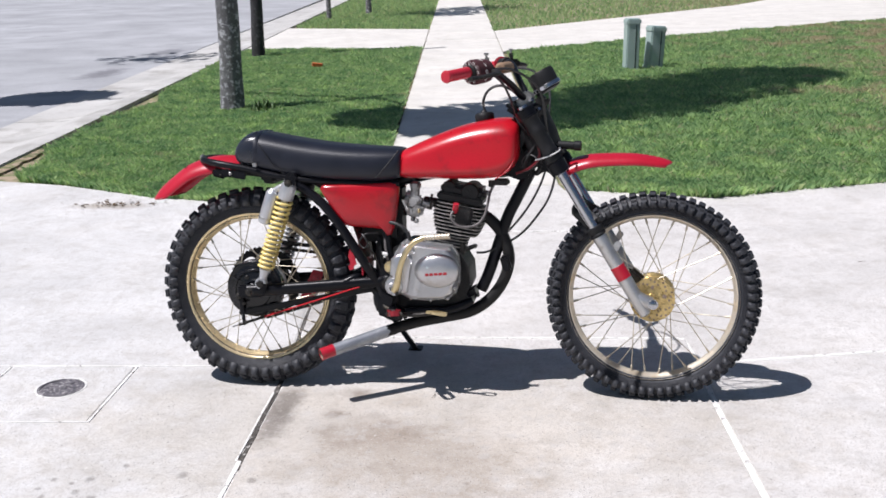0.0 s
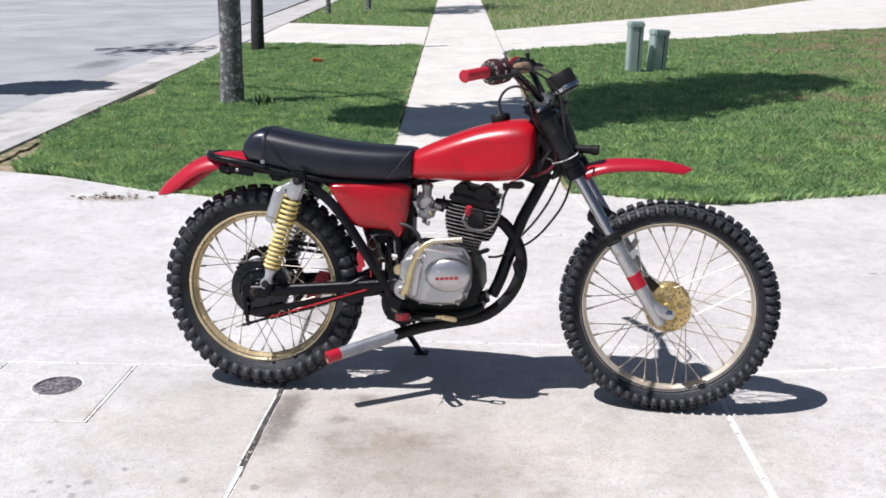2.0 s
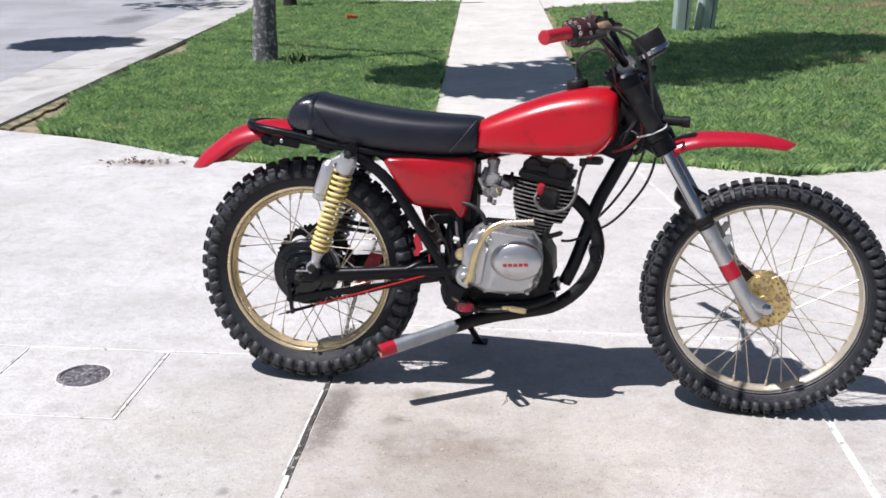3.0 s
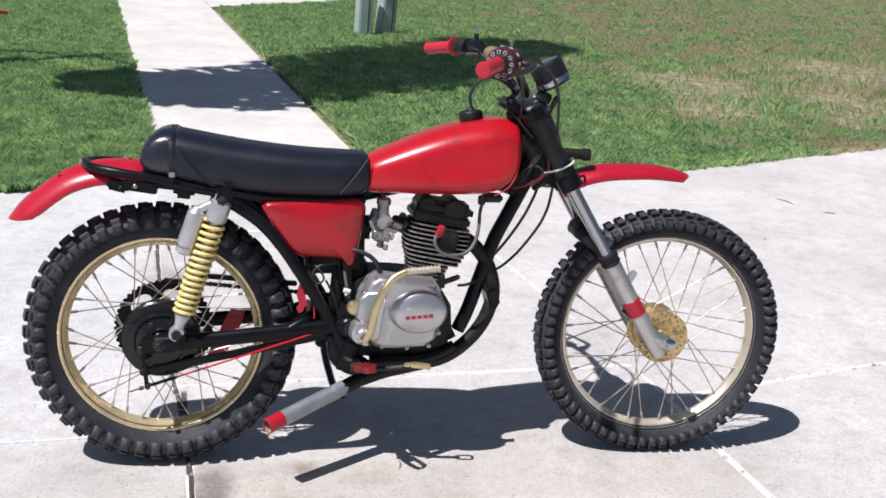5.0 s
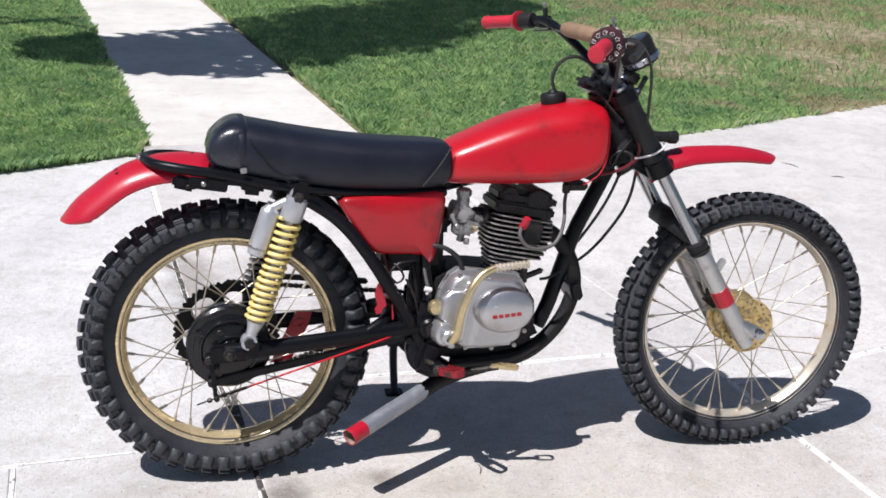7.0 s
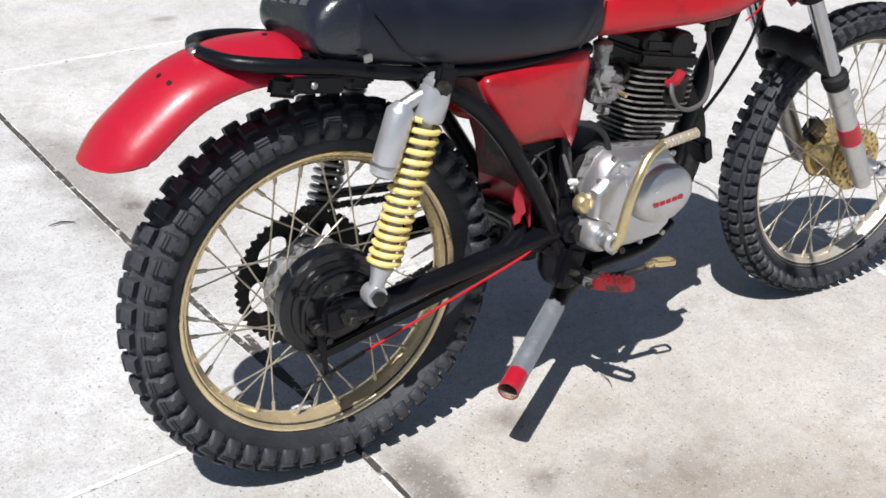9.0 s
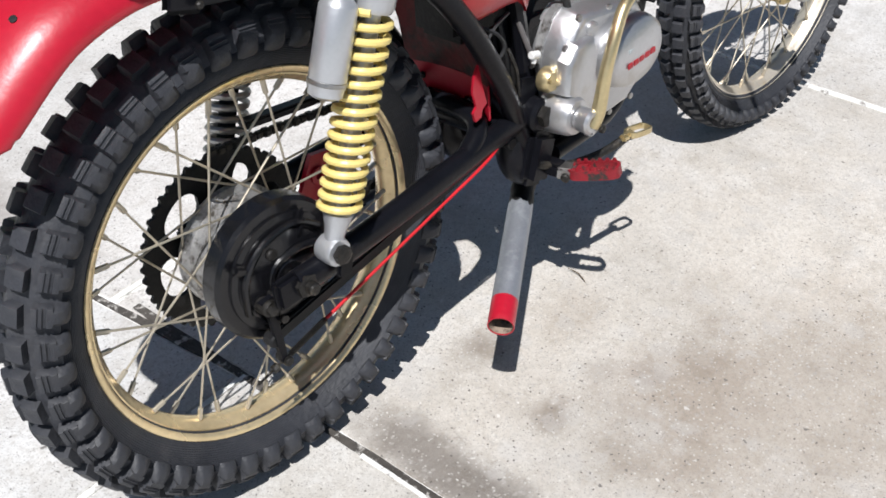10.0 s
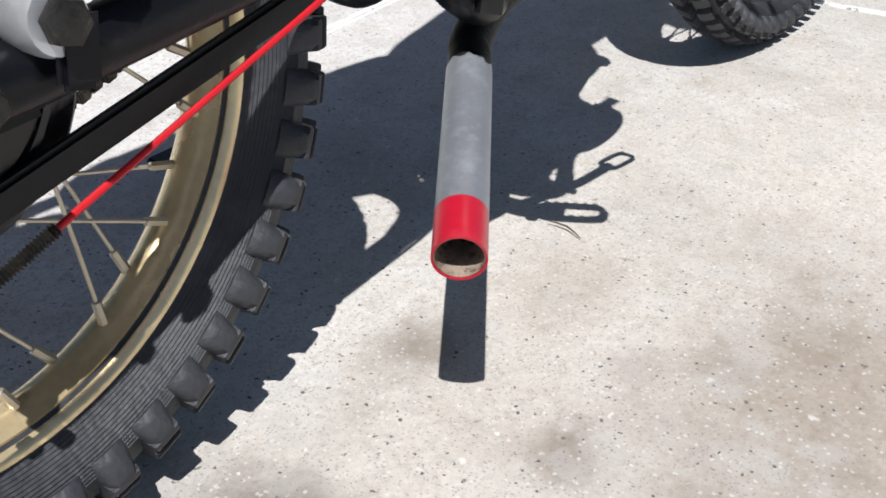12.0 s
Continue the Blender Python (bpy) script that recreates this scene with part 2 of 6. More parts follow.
BARK = material("grey bark", (0.13, 0.128, 0.132), 0.9, 0, 0.4, 9, 60, 0.9, (0.42, 0.42, 0.44), (0.52, 0.6))
DARKBARK = material("dark bark", (0.035, 0.034, 0.036), 0.9, 0, 0.4, 9, 60, 0.9, (0.08, 0.08, 0.085), (0.54, 0.64))
LEAF = material("tree leaf", (0.06, 0.11, 0.03), 0.6, 0, 0.3, 2, 20, 0)
BOXGREEN = material("faded green enamel", (0.36, 0.45, 0.43), 0.5, 0, 0.08, 6, 90, 0.03, (0.38, 0.47, 0.44), (0.5, 0.75))
ORANGE = material("orange paint", (0.85, 0.2, 0.08), 0.7)
RED = material("sprayed red paint", (0.47, 0.007, 0.016), 0.31, 0, 0.1, 5, 160, 0.03, (0.24, 0.01, 0.014), (0.54, 0.72), 0.2, 0.1, 0.45)
REDPLASTIC = material("red plastic", (0.43, 0.009, 0.026), 0.32, 0, 0.1, 6, 120, 0.03, (0.46, 0.035, 0.05), (0.6, 0.75), 0.1, 0.1, 0.5)
TAILVINYL = material("polished black vinyl", (0.011, 0.013, 0.021), 0.26, 0, 0.25, 8, 160, 0.1, (0.02, 0.022, 0.03), (0.5, 0.7), 0.0, 0.1, 0.7)
CHIPPED = material("chipped red paint on steel", (0.24, 0.01, 0.018), 0.5, 0, 0.2, 30, 140, 0.15, (0.03, 0.024, 0.022), (0.54, 0.62))
REDRUBBER = material("red rubber", (0.47, 0.016, 0.034), 0.5, 0, 0.12, 20, 140, 0.06)
VINYL = material("black vinyl", (0.008, 0.0098, 0.018), 0.42, 0, 0.25, 8, 260, 0.08, (0.012, 0.014, 0.024), (0.5, 0.7), 0.0, 0.1, 0.45)
RUBBER = material("tyre rubber", (0.034, 0.036, 0.043), 0.55, 0, 0.25, 8, 150, 0.2, (0.062, 0.062, 0.066), (0.5, 0.75), 0.0, 0.1, 0.4)
SMOOTHRUBBER = material("black rubber", (0.009, 0.009, 0.01), 0.55, 0, 0.25, 20, 160, 0.08, None, (0, 1), 0.0, 0.1, 0.35)
GLOSSBLACK = material("glossy black enamel", (0.007, 0.007, 0.0085), 0.24, 0, 0.25, 12, 150, 0.08, (0.018, 0.016, 0.015), (0.6, 0.75), 0.2, 0.08, 0.35)
BLACK = material("black frame paint", (0.006, 0.0062, 0.0085), 0.32, 0, 0.25, 12, 150, 0.06, (0.028, 0.025, 0.022), (0.64, 0.78), 0.0, 0.1, 0.19)
MATT = material("dull black", (0.010, 0.0095, 0.0095), 0.6, 0, 0.3, 14, 130, 0.2, (0.035, 0.03, 0.026), (0.58, 0.75), 0.0, 0.1, 0.35)
GREASE = material("greasy steel", (0.028, 0.026, 0.024), 0.45, 0.5, 0.4, 20, 160, 0.3, (0.1, 0.085, 0.065), (0.55, 0.7))
CHROME = material("chrome", (0.46, 0.47, 0.5), 0.2, 1.0, 0.06, 20, 200, 0.01, (0.4, 0.38, 0.35), (0.66, 0.75))
STEEL = material("dull steel", (0.42, 0.41, 0.4), 0.42, 1.0, 0.2, 25, 200, 0.1, (0.2, 0.17, 0.14), (0.6, 0.75))
ALLOY = material("cast alloy", (0.55, 0.55, 0.55), 0.42, 0.9, 0.1, 12, 180, 0.12, (0.36, 0.34, 0.32), (0.55, 0.75))
COVER = material("engine cover paint", (0.54, 0.54, 0.55), 0.34, 0.82, 0.08, 10, 150, 0.06, (0.42, 0.4, 0.37), (0.58, 0.75))
SILVER = material("silver lacquer", (0.52, 0.53, 0.55), 0.36, 0.6, 0.07, 14, 200, 0.03)
PIPEGREY = material("grey heat paint", (0.30, 0.315, 0.345), 0.45, 0.55, 0.1, 16, 220, 0.05, (0.42, 0.44, 0.47), (0.5, 0.7))
GOLDRIM = material("worn gold anodising", (0.84, 0.67, 0.4), 0.26, 0.62, 0.2, 9, 120, 0.05, (0.42, 0.31, 0.16), (0.58, 0.74))
PALERIM = material("champagne rim", (0.7, 0.63, 0.52), 0.38, 0.6, 0.12, 9, 120, 0.05, (0.6, 0.47, 0.3), (0.52, 0.7))
SPOKE = material("zinc-plated spoke", (0.56, 0.5, 0.4), 0.42, 0.7, 0.15, 30, 200, 0.02, (0.4, 0.34, 0.25), (0.6, 0.75))
SOOT = material("burnt pipe wall", (0.27, 0.21, 0.165), 0.75, 0.0, 0.3, 60, 300, 0.2, (0.09, 0.06, 0.045), (0.5, 0.65), 0.0, 0.1, 0.2)
GOLDPAINT = material("gold paint", (0.6, 0.45, 0.2), 0.34, 0.7, 0.25, 40, 160, 0.12, (0.2, 0.13, 0.04), (0.52, 0.66))
YELLOW = material("yellow spring enamel", (0.78, 0.62, 0.22), 0.38, 0.0, 0.1, 25, 200, 0.06, (0.55, 0.36, 0.1), (0.6, 0.72))
BRASS = material("brass", (0.66, 0.54, 0.31), 0.32, 0.85, 0.15, 30, 200, 0.06)
HEADBLACK = material("black cylinder enamel", (0.011, 0.010, 0.010), 0.5, 0.0, 0.3, 20, 150, 0.2, (0.035, 0.03, 0.026), (0.58, 0.75), 0.0, 0.1, 0.4)
FIN = material("bare fin edge", (0.27, 0.255, 0.24), 0.45, 0.35, 0.35, 40, 200, 0.15, (0.1, 0.09, 0.085), (0.52, 0.64))
CABLE = material("cable sheath", (0.02, 0.02, 0.021), 0.5, 0, 0.2, 30, 200, 0.03)
REDCABLE = material("red cable", (0.52, 0.01, 0.018), 0.45, 0, 0.08, 40, 200, 0.02, None, (0, 1), 0.0, 0.1, 0.35)
DARKRED = material("dark red wire", (0.12, 0.006, 0.012), 0.45, 0, 0.15, 40, 200, 0.02)
GREYWIRE = material("grey lead", (0.11, 0.1, 0.098), 0.5, 0, 0.1, 40, 200, 0.03)
TAN = material("tan wrap", (0.26, 0.165, 0.1), 0.8, 0, 0.25, 18, 200, 0.3)
CLOTH = material("dark printed cloth", (0.05, 0.011, 0.015), 0.85, 0, 0.3, 40, 300, 0.3)
WHITE = material("white plastic", (0.75, 0.74, 0.72), 0.5, 0, 0.05)
REDINK = material("red ink", (0.36, 0.02, 0.03), 0.5, 0, 0.15, 60, 200, 0.02)
GREYINK = material("faint grey print", (0.42, 0.46, 0.47), 0.5, 0, 0.15, 60, 200, 0.02)
DARKINK = material("worn grey print", (0.085, 0.09, 0.1), 0.6, 0, 0.15, 60, 200, 0.02)
IRON = material("rusty grey iron", (0.12, 0.112, 0.125), 0.7, 0.2, 0.35, 30, 200, 0.5, (0.4, 0.38, 0.38), (0.54, 0.6))
GLASS = material("dial glass", (0.02, 0.025, 0.03), 0.06, 0, 0.1, 10, 50, 0, None, (0, 1), 1.0, 0.03, 1.0)


# ---- mesh helpers ----
class Mesh:
    """Vertices and faces gathered from simple solids."""

    def __init__(self):
        self.v, self.f = [], []

    def add(self, v, f):
        k = len(self.v)
        self.v += [Vector(p) for p in v]
        self.f += [tuple(i + k for i in q) for q in f]
        return self

    def loft(self, rings, closed=False, cap=True):
        n, v = len(rings[0]), [p for r in rings for p in r]
        f = []
        for i in range(len(rings) if closed else len(rings) - 1):
            a, b = i * n, (i + 1) % len(rings) * n
            f += [(a + j, a + (j + 1) % n, b + (j + 1) % n, b + j) for j in range(n)]
        if cap and not closed:
            f += [tuple(range(n))[::-1], tuple(range(len(v) - n, len(v)))]
        return self.add(v, f)

    def tube(self, pts, r, seg=10, smooth=6, flat=1.0, closed=False):
        """A pipe along points; r may be one radius a point."""
        pts = [Vector(p) for p in pts]
        rs = list(r) if isinstance(r, (list, tuple)) else [r] * len(pts)
        if smooth and len(pts) > 2:
            P, R = [], []
            for i in range(len(pts) - 1):
                a, b, c, d = pts[max(i - 1, 0)], pts[i], pts[i + 1], pts[min(i + 2, len(pts) - 1)]
                for k in range(smooth):
                    t = k / smooth
                    P.append(0.5 * (2 * b + (c - a) * t + (2 * a - 5 * b + 4 * c - d) * t * t + (3 * b - a - 3 * c + d) * t ** 3))
                    R.append(rs[i] + (rs[i + 1] - rs[i]) * t)
            pts, rs = P + [pts[-1]], R + [rs[-1]]
        rings, up = [], None
        for i, p in enumerate(pts):
            d = (pts[min(i + 1, len(pts) - 1)] - pts[max(i - 1, 0)]).normalized()
            if up is None:
                up = d.orthogonal().normalized() if abs(d.y) > 0.9 else (Vector((0, 1, 0)) - d * d.y).normalized()
            up = (up - d * up.dot(d)).normalized()
            side = d.cross(up)
            rings.append([p + rs[i] * (math.cos(a) * up * flat + math.sin(a) * side) for a in [2 * math.pi * k / seg for k in range(seg)]])
        return self.loft(rings, closed)

    def lathe(self, profile, origin, axis, seg=32, closed=False):
        """Turn (radius, height) pairs about an axis."""
        axis, origin = Vector(axis).normalized(), Vector(origin)
        u = axis.orthogonal().normalized()
        w = axis.cross(u)
        rings = [[origin + axis * h + r * (math.cos(a) * u + math.sin(a) * w) for a in [2 * math.pi * k / seg for k in range(seg)]] for r, h in profile]
        return self.loft(rings, closed)

    def rod(self, a, b, r, seg=12, bevel=0.0):
        a, b = Vector(a), Vector(b)
        h = (b - a).length
        e = bevel or min(r * 0.2, h * 0.2)
        return self.lathe([(r - e, 0), (r, e), (r, h - e), (r - e, h)], a, b - a, seg)

    def box(self, centre, size, rot=(0, 0, 0), bevel=0.003, m=None):
        bm = bmesh.new()
        bmesh.ops.create_cube(bm, size=1.0)
        bmesh.ops.scale(bm, vec=size, verts=bm.verts)
        if bevel:
            bmesh.ops.bevel(bm, geom=bm.edges[:], offset=bevel, segments=2, affect="EDGES")
        bmesh.ops.transform(bm, matrix=m if m else pose(*centre, *rot), verts=bm.verts)
        bm.verts.index_update()
        self.add([p.co.copy() for p in bm.verts], [tuple(p.index for p in q.verts) for q in bm.faces])
        bm.free()
        return self

    def plate(self, outline, y0, y1, bevel=0.0, shrink=1.0):
        """A plate from (x, z) pairs between two planes of y; shrink narrows the y1 side."""
        c = Vector((sum(p[0] for p in outline) / len(outline), 0, sum(p[1] for p in outline) / len(outline)))
        ring = lambda y, s: [Vector((c.x + (x - c.x) * s, y, c.z + (z - c.z) * s)) for x, z in outline]
        d = y1 - y0
        if bevel:
            s = 1 - bevel
            return self.loft([ring(y0, 1), ring(y0 + d * 0.6, shrink + (1 - shrink) * 0.3), ring(y0 + d * 0.88, shrink * (1 - bevel * 0.35)), ring(y1, shrink * s)])
        return self.loft([ring(y0, 1), ring(y1, shrink)])

    def move(self, m):
        self.v = [m @ p for p in self.v]
        return self

    def data(self, name, mat, angle=38):
        me = bpy.data.meshes.new(name)
        me.from_pydata([tuple(p) for p in self.v], [], self.f)
        bm = bmesh.new()
        bm.from_mesh(me)
        bmesh.ops.recalc_face_normals(bm, faces=bm.faces[:])
        bm.to_mesh(me)
        bm.free()
        me.materials.append(mat)
        me.shade_smooth()
        me.set_sharp_from_angle(angle=radians(angle))
        return me


def part(name, mesh, mat, parent=None, label="", angle=38):
    """One mesh object, under a thing or a part."""
    ob = new(name, mesh.data(name, mat, angle) if isinstance(mesh, Mesh) else mesh)
    ob.parent = parent
    return tagged(ob, label)


# ---- motorcycle: x ahead, y to its left, z up from the ground below the rear axle; it leans on its side stand ----
HEADING, LEAN_LEFT = -5.2, -6.45
bike = new("motorcycle")
bike.matrix_world = pose(-0.5408, 3.7956, 0, LEAN_LEFT, 0, HEADING)
bike.rotation_mode = "XYZ"
bike.matrix_world = pose(-0.5408, 3.7956, 0, 0, 0, HEADING) @ pose(0, 0, 0, LEAN_LEFT, 0, 0)
tagged(bike, "old red dirt motorcycle leaning on its side stand on the driveway", "motorcycle")

AXIS_AT, AXIS = Vector((0.93, 0, 0.83)), Vector((-0.516, 0, 0.857)).normalized()
STEER = Matrix.Translation(AXIS_AT) @ Matrix.Rotation(radians(-2.6), 4, AXIS) @ Matrix.Translation(-AXIS_AT)
REAR_AT, FRONT_AT = Vector((0, 0, 0.341)), Vector((1.315, 0, 0.336))


KNOB_HIGH = 0.0128


def tyre_shape(rim_r, out_r):
    """Radius of the crown under the knobs, and of the widest part of the carcass."""
    crown = out_r - KNOB_HIGH
    return crown, rim_r + (crown - rim_r) * 0.52


def tyre_mesh(rim_r, out_r, half):
    """Carcass with ribbed sidewalls, axle along y."""
    crown, mid = tyre_shape(rim_r, out_r)
    right = [(rim_r - 0.006, 0.019), (rim_r + 0.001, 0.024), (rim_r + 0.006, half * 0.62)]
    n = 14
    for i in range(n):
        t = i / (n - 1)
        r = rim_r + 0.008 + (mid - rim_r - 0.008) * t
        y = half * (0.66 + 0.34 * math.sin(t * math.pi / 2))
        right += [(r, y), (r + (mid - rim_r) / n * 0.5, y + 0.0019)]
    for a in (15, 35, 55, 75, 90):
        right.append((mid + (crown - mid) * math.sin(radians(a)), half * math.cos(radians(a)) if a < 90 else 0))
    prof = [(r, -y) for r, y in right] + [(r, y) for r, y in right[-2::-1]]
    return Mesh().lathe(prof, (0, 0, 0), (0, 1, 0), 96, closed=True)


def lug(m, rim_r, out_r, half, phi0, phi1, wide, high, cuts, taper=1.0, soft=False):
    """A block laid over the tyre's shoulder, from one angle off the crown to another."""
    crown, mid = tyre_shape(rim_r, out_r)
    rad, tan, side = Vector((1, 0, 0)), Vector((0, 0, 1)), Vector((0, 1, 0))
    rows = []
    for k in range(cuts + 1):
        p = radians(phi0 + (phi1 - phi0) * k / cuts)
        nrm = rad * math.cos(p) + side * math.sin(p)
        base = rad * (mid + (crown - mid) * math.cos(p)) + side * half * math.sin(p)
        acr = (side * math.cos(p) - rad * math.sin(p)) * (0.0012 if k == 0 else -0.0012 if k == cuts else 0) * (1 if phi1 > phi0 else -1)
        w, h = wide / 2 * (1 + (taper - 1) * k / cuts), high * (0.97 if k in (0, cuts) else 1)
        if soft:
            h *= 1 - 0.55 * (k / cuts) ** 2
            rows.append([base + tan * -w * c * 1.1 + nrm * (h * (1 - c ** 4) - 0.004) for c in (1, 0.92, 0.75, 0.45, 0, -0.45, -0.75, -0.92, -1)])
            continue
        rows.append([base + tan * -w * 1.1 - nrm * 0.004, base + tan * -w + nrm * (h - 0.0018) + acr, base + tan * -w * 0.9 + nrm * h + acr, base + tan * w * 0.9 + nrm * h + acr, base + tan * w + nrm * (h - 0.0018) + acr, base + tan * w * 1.1 - nrm * 0.004])
    m.loft(rows)


def knobs(ob, rim_r, out_r, half, rows, size, skew):
    """Four blocks a row round the tyre; rows sit alternately nearer to and farther from the middle."""
    kh = KNOB_HIGH
    shape = (rim_r, out_r, half)
    for odd in (0, 1):
        for sgn in (-1, 1):
            block = Mesh()
            lug(block, *shape, sgn * (6, 9)[odd], sgn * (33, 37)[odd], size, kh, 2)
            shoulder = Mesh()
            p = (46, 50)[odd]
            lug(shoulder, *shape, sgn * p, sgn * (p + 29), size, kh * 0.82, 3)
            for lo, hi in ((0, 9.5), (11.5, 15.5), (17.5, 28)):
                lug(shoulder, *shape, sgn * (p + lo), sgn * (p + hi), size * 0.97, kh * 1.02, 2)
            lug(shoulder, *shape, sgn * (p + 22), sgn * 104, size * 1.04, kh * 1.1 + 0.004, 6, 1.2, True)
            for name, mesh in (("tread_block", block), ("shoulder_block", shoulder)):
                me = mesh.data(name, RUBBER)
                for i in range(odd, rows, 2):
                    a = i - 0.4 + (skew if sgn > 0 else 0.0) + (0.1 if name == "tread_block" else 0.0)
                    part(name, me, RUBBER, ob).matrix_basis = Matrix.Rotation(-2 * math.pi * a / rows, 4, "Y")


def rim_mesh(R, half, lip):
    edge = [(R + 0.0045, half - 0.0015), (R + 0.0052, half + 0.0012), (R + 0.004, half + 0.0028), (R + 0.001, half + 0.0026), (R - 0.0025, half + 0.0008), (R - 0.0045, half - 0.0025), (R - 0.003, half - 0.0052), (R - 0.0045, half - 0.0068)] if lip else []
    prof = edge or [(R, half), (R + 0.002, half - 0.002), (R - 0.003, half - 0.005)]
    prof = prof + [(R - 0.008, half - 0.006), (R - 0.010, half - 0.009), (R - 0.0125, half * 0.45), (R - 0.017, half * 0.28), (R - 0.0185, 0)]
    inner = prof + [(r, -y) for r, y in prof[-2::-1]]
    back = [(R - 0.001, -half + 0.008), (R - 0.009, -half * 0.4), (R - 0.0145, 0), (R - 0.009, half * 0.4), (R - 0.001, half - 0.008)]
    return Mesh().lathe([(r, y) for r, y in inner] + back, (0, 0, 0), (0, 1, 0), 96, closed=True)


def wheel(name, at, turn, rim_r, out_r, half, rows, size, rim_mat, spoke_mat, hub, label, flange, phase):
    """hub is the wheel's own mesh; tyre, tread blocks, rim and spokes are its parts.
    phase: where the first nipple sits, and which way its pair of spokes leans."""
    ob = part(name, hub[0], hub[1], bike, label)
    ob.matrix_basis = turn @ Matrix.Translation(at)
    part("tyre", tyre_mesh(rim_r, out_r, half), RUBBER, ob, "knobbly black off-road tyre")
    knobs(ob, rim_r, out_r, half, rows, size, 0.32 if half > 0.04 else 0.0)
    part("rim", rim_mesh(rim_r, 0.025, half > 0.04), rim_mat, ob)
    inner = rim_r - 0.019
    for k in range(4):
        sgn = 1 if k % 2 else -1
        lean = phase[1] if k < 2 else -phase[1]
        a = Vector((math.cos(radians(lean * 52)) * flange[0], flange[1 if sgn > 0 else 2], math.sin(radians(lean * 52)) * flange[0]))
        b = Vector((inner, sgn * 0.006, 0))
        d = (b - a).normalized()
        me = Mesh().rod(a, b, 0.0016, 6).rod(b - d * 0.016, b + d * 0.003, 0.0036, 6).data("spoke", spoke_mat)
        for i in range(9):
            part("spoke", me, spoke_mat, ob).matrix_basis = Matrix.Rotation(-radians(40 * i + 10 * k + phase[0]), 4, "Y")
    return ob


# rear wheel with its black brake drum and large chain wheel
hub = Mesh().lathe([(0.02, -0.022), (0.074, -0.022), (0.082, -0.016), (0.082, -0.010), (0.074, -0.006), (0.072, 0.016), (0.074, 0.028), (0.083, 0.032), (0.083, 0.04), (0.06, 0.046), (0.03, 0.05), (0.02, 0.05)], (0, 0, 0), (0, 1, 0), 40)
for i in range(18):
    a = 2 * math.pi * i / 18
    hub.rod((0.077 * math.cos(a), 0.030, 0.077 * math.sin(a)), (0.077 * math.cos(a), 0.044, 0.077 * math.sin(a)), 0.004, 6)
rear_wheel = wheel("rear_wheel", REAR_AT, Matrix.Identity(4), 0.2474, 0.339, 0.041, 48, 0.0245, GOLDRIM, SPOKE, (hub, DARKALLOY), "rear spoked wheel with gold rim", (0.08, 0.036, -0.014), (16.3, 1))

drum = Mesh().lathe([(0.03, -0.024), (0.092, -0.024), (0.097, -0.029), (0.097, -0.052), (0.092, -0.057), (0.08, -0.058), (0.079, -0.062), (0.062, -0.066), (0.06, -0.07), (0.03, -0.075), (0.022, -0.076), (0.02, -0.078)], (0, 0, 0), (0, 1, 0), 56)
brake = part("brake_drum", drum, GLOSSBLACK, bike, "black rear brake drum plate")
brake.matrix_basis = Matrix.Translation(REAR_AT)
for a in (150, 60, 250):
    part("plate_rib", Mesh().box((0, 0, 0), (0.07, 0.012, 0.014), bevel=0.004, m=Matrix.Rotation(-radians(a), 4, "Y") @ Matrix.Translation((0.05, -0.066, 0))), GLOSSBLACK, brake)
part("return_spring", Mesh().tube([(-0.062, -0.066, -0.03), (-0.06, -0.069, 0.02), (-0.03, -0.07, 0.056), (0.02, -0.069, 0.064), (0.06, -0.066, 0.04)], 0.005, 8, 5), GLOSSBLACK, brake)
part("wear_pointer", Mesh().tube([(-0.03, -0.07, -0.02), (-0.02, -0.074, 0.02), (0.02, -0.076, 0.032), (0.07, -0.078, 0.02)], 0.005, 8, 5), GLOSSBLACK, brake)
part("plate_step", Mesh().lathe([(0.066, -0.061), (0.0705, -0.061), (0.0705, -0.0665), (0.066, -0.0665)], (0, 0, 0), (0, 1, 0), 48, closed=True), GLOSSBLACK, brake)
part("cam_nut", Mesh().lathe([(0.003, 0), (0.0075, 0.001), (0.0075, 0.008), (0.004, 0.01)], (-0.045, -0.088, -0.02), (0, -1, 0), 6), GREASE, brake)
part("cam_nut", Mesh().lathe([(0.003, 0), (0.006, 0.001), (0.006, 0.008), (0.003, 0.009)], (-0.028, -0.084, -0.045), (0, -1, 0), 6), GREASE, brake)
part("brake_cam", Mesh().rod((-0.045, -0.062, -0.02), (-0.045, -0.09, -0.02), 0.011, 14), GREASE, brake)
part("inspection_plug", Mesh().rod((-0.02, -0.06, 0.04), (-0.02, -0.076, 0.04), 0.008, 10), GREASE, brake)
part("brake_arm", Mesh().plate([(-0.055, -0.01), (-0.036, -0.008), (-0.0285, -0.1), (-0.029, -0.114), (-0.037, -0.113), (-0.046, -0.03)], -0.076, -0.084), BLACK, brake)
part("axle_nut", Mesh().rod((0, -0.076, 0), (0, -0.125, 0), 0.0085, 12).lathe([(0.006, 0), (0.0165, 0.001), (0.0165, 0.012), (0.012, 0.014)], (0, -0.1, 0), (0, -1, 0), 6), GREASE, brake)

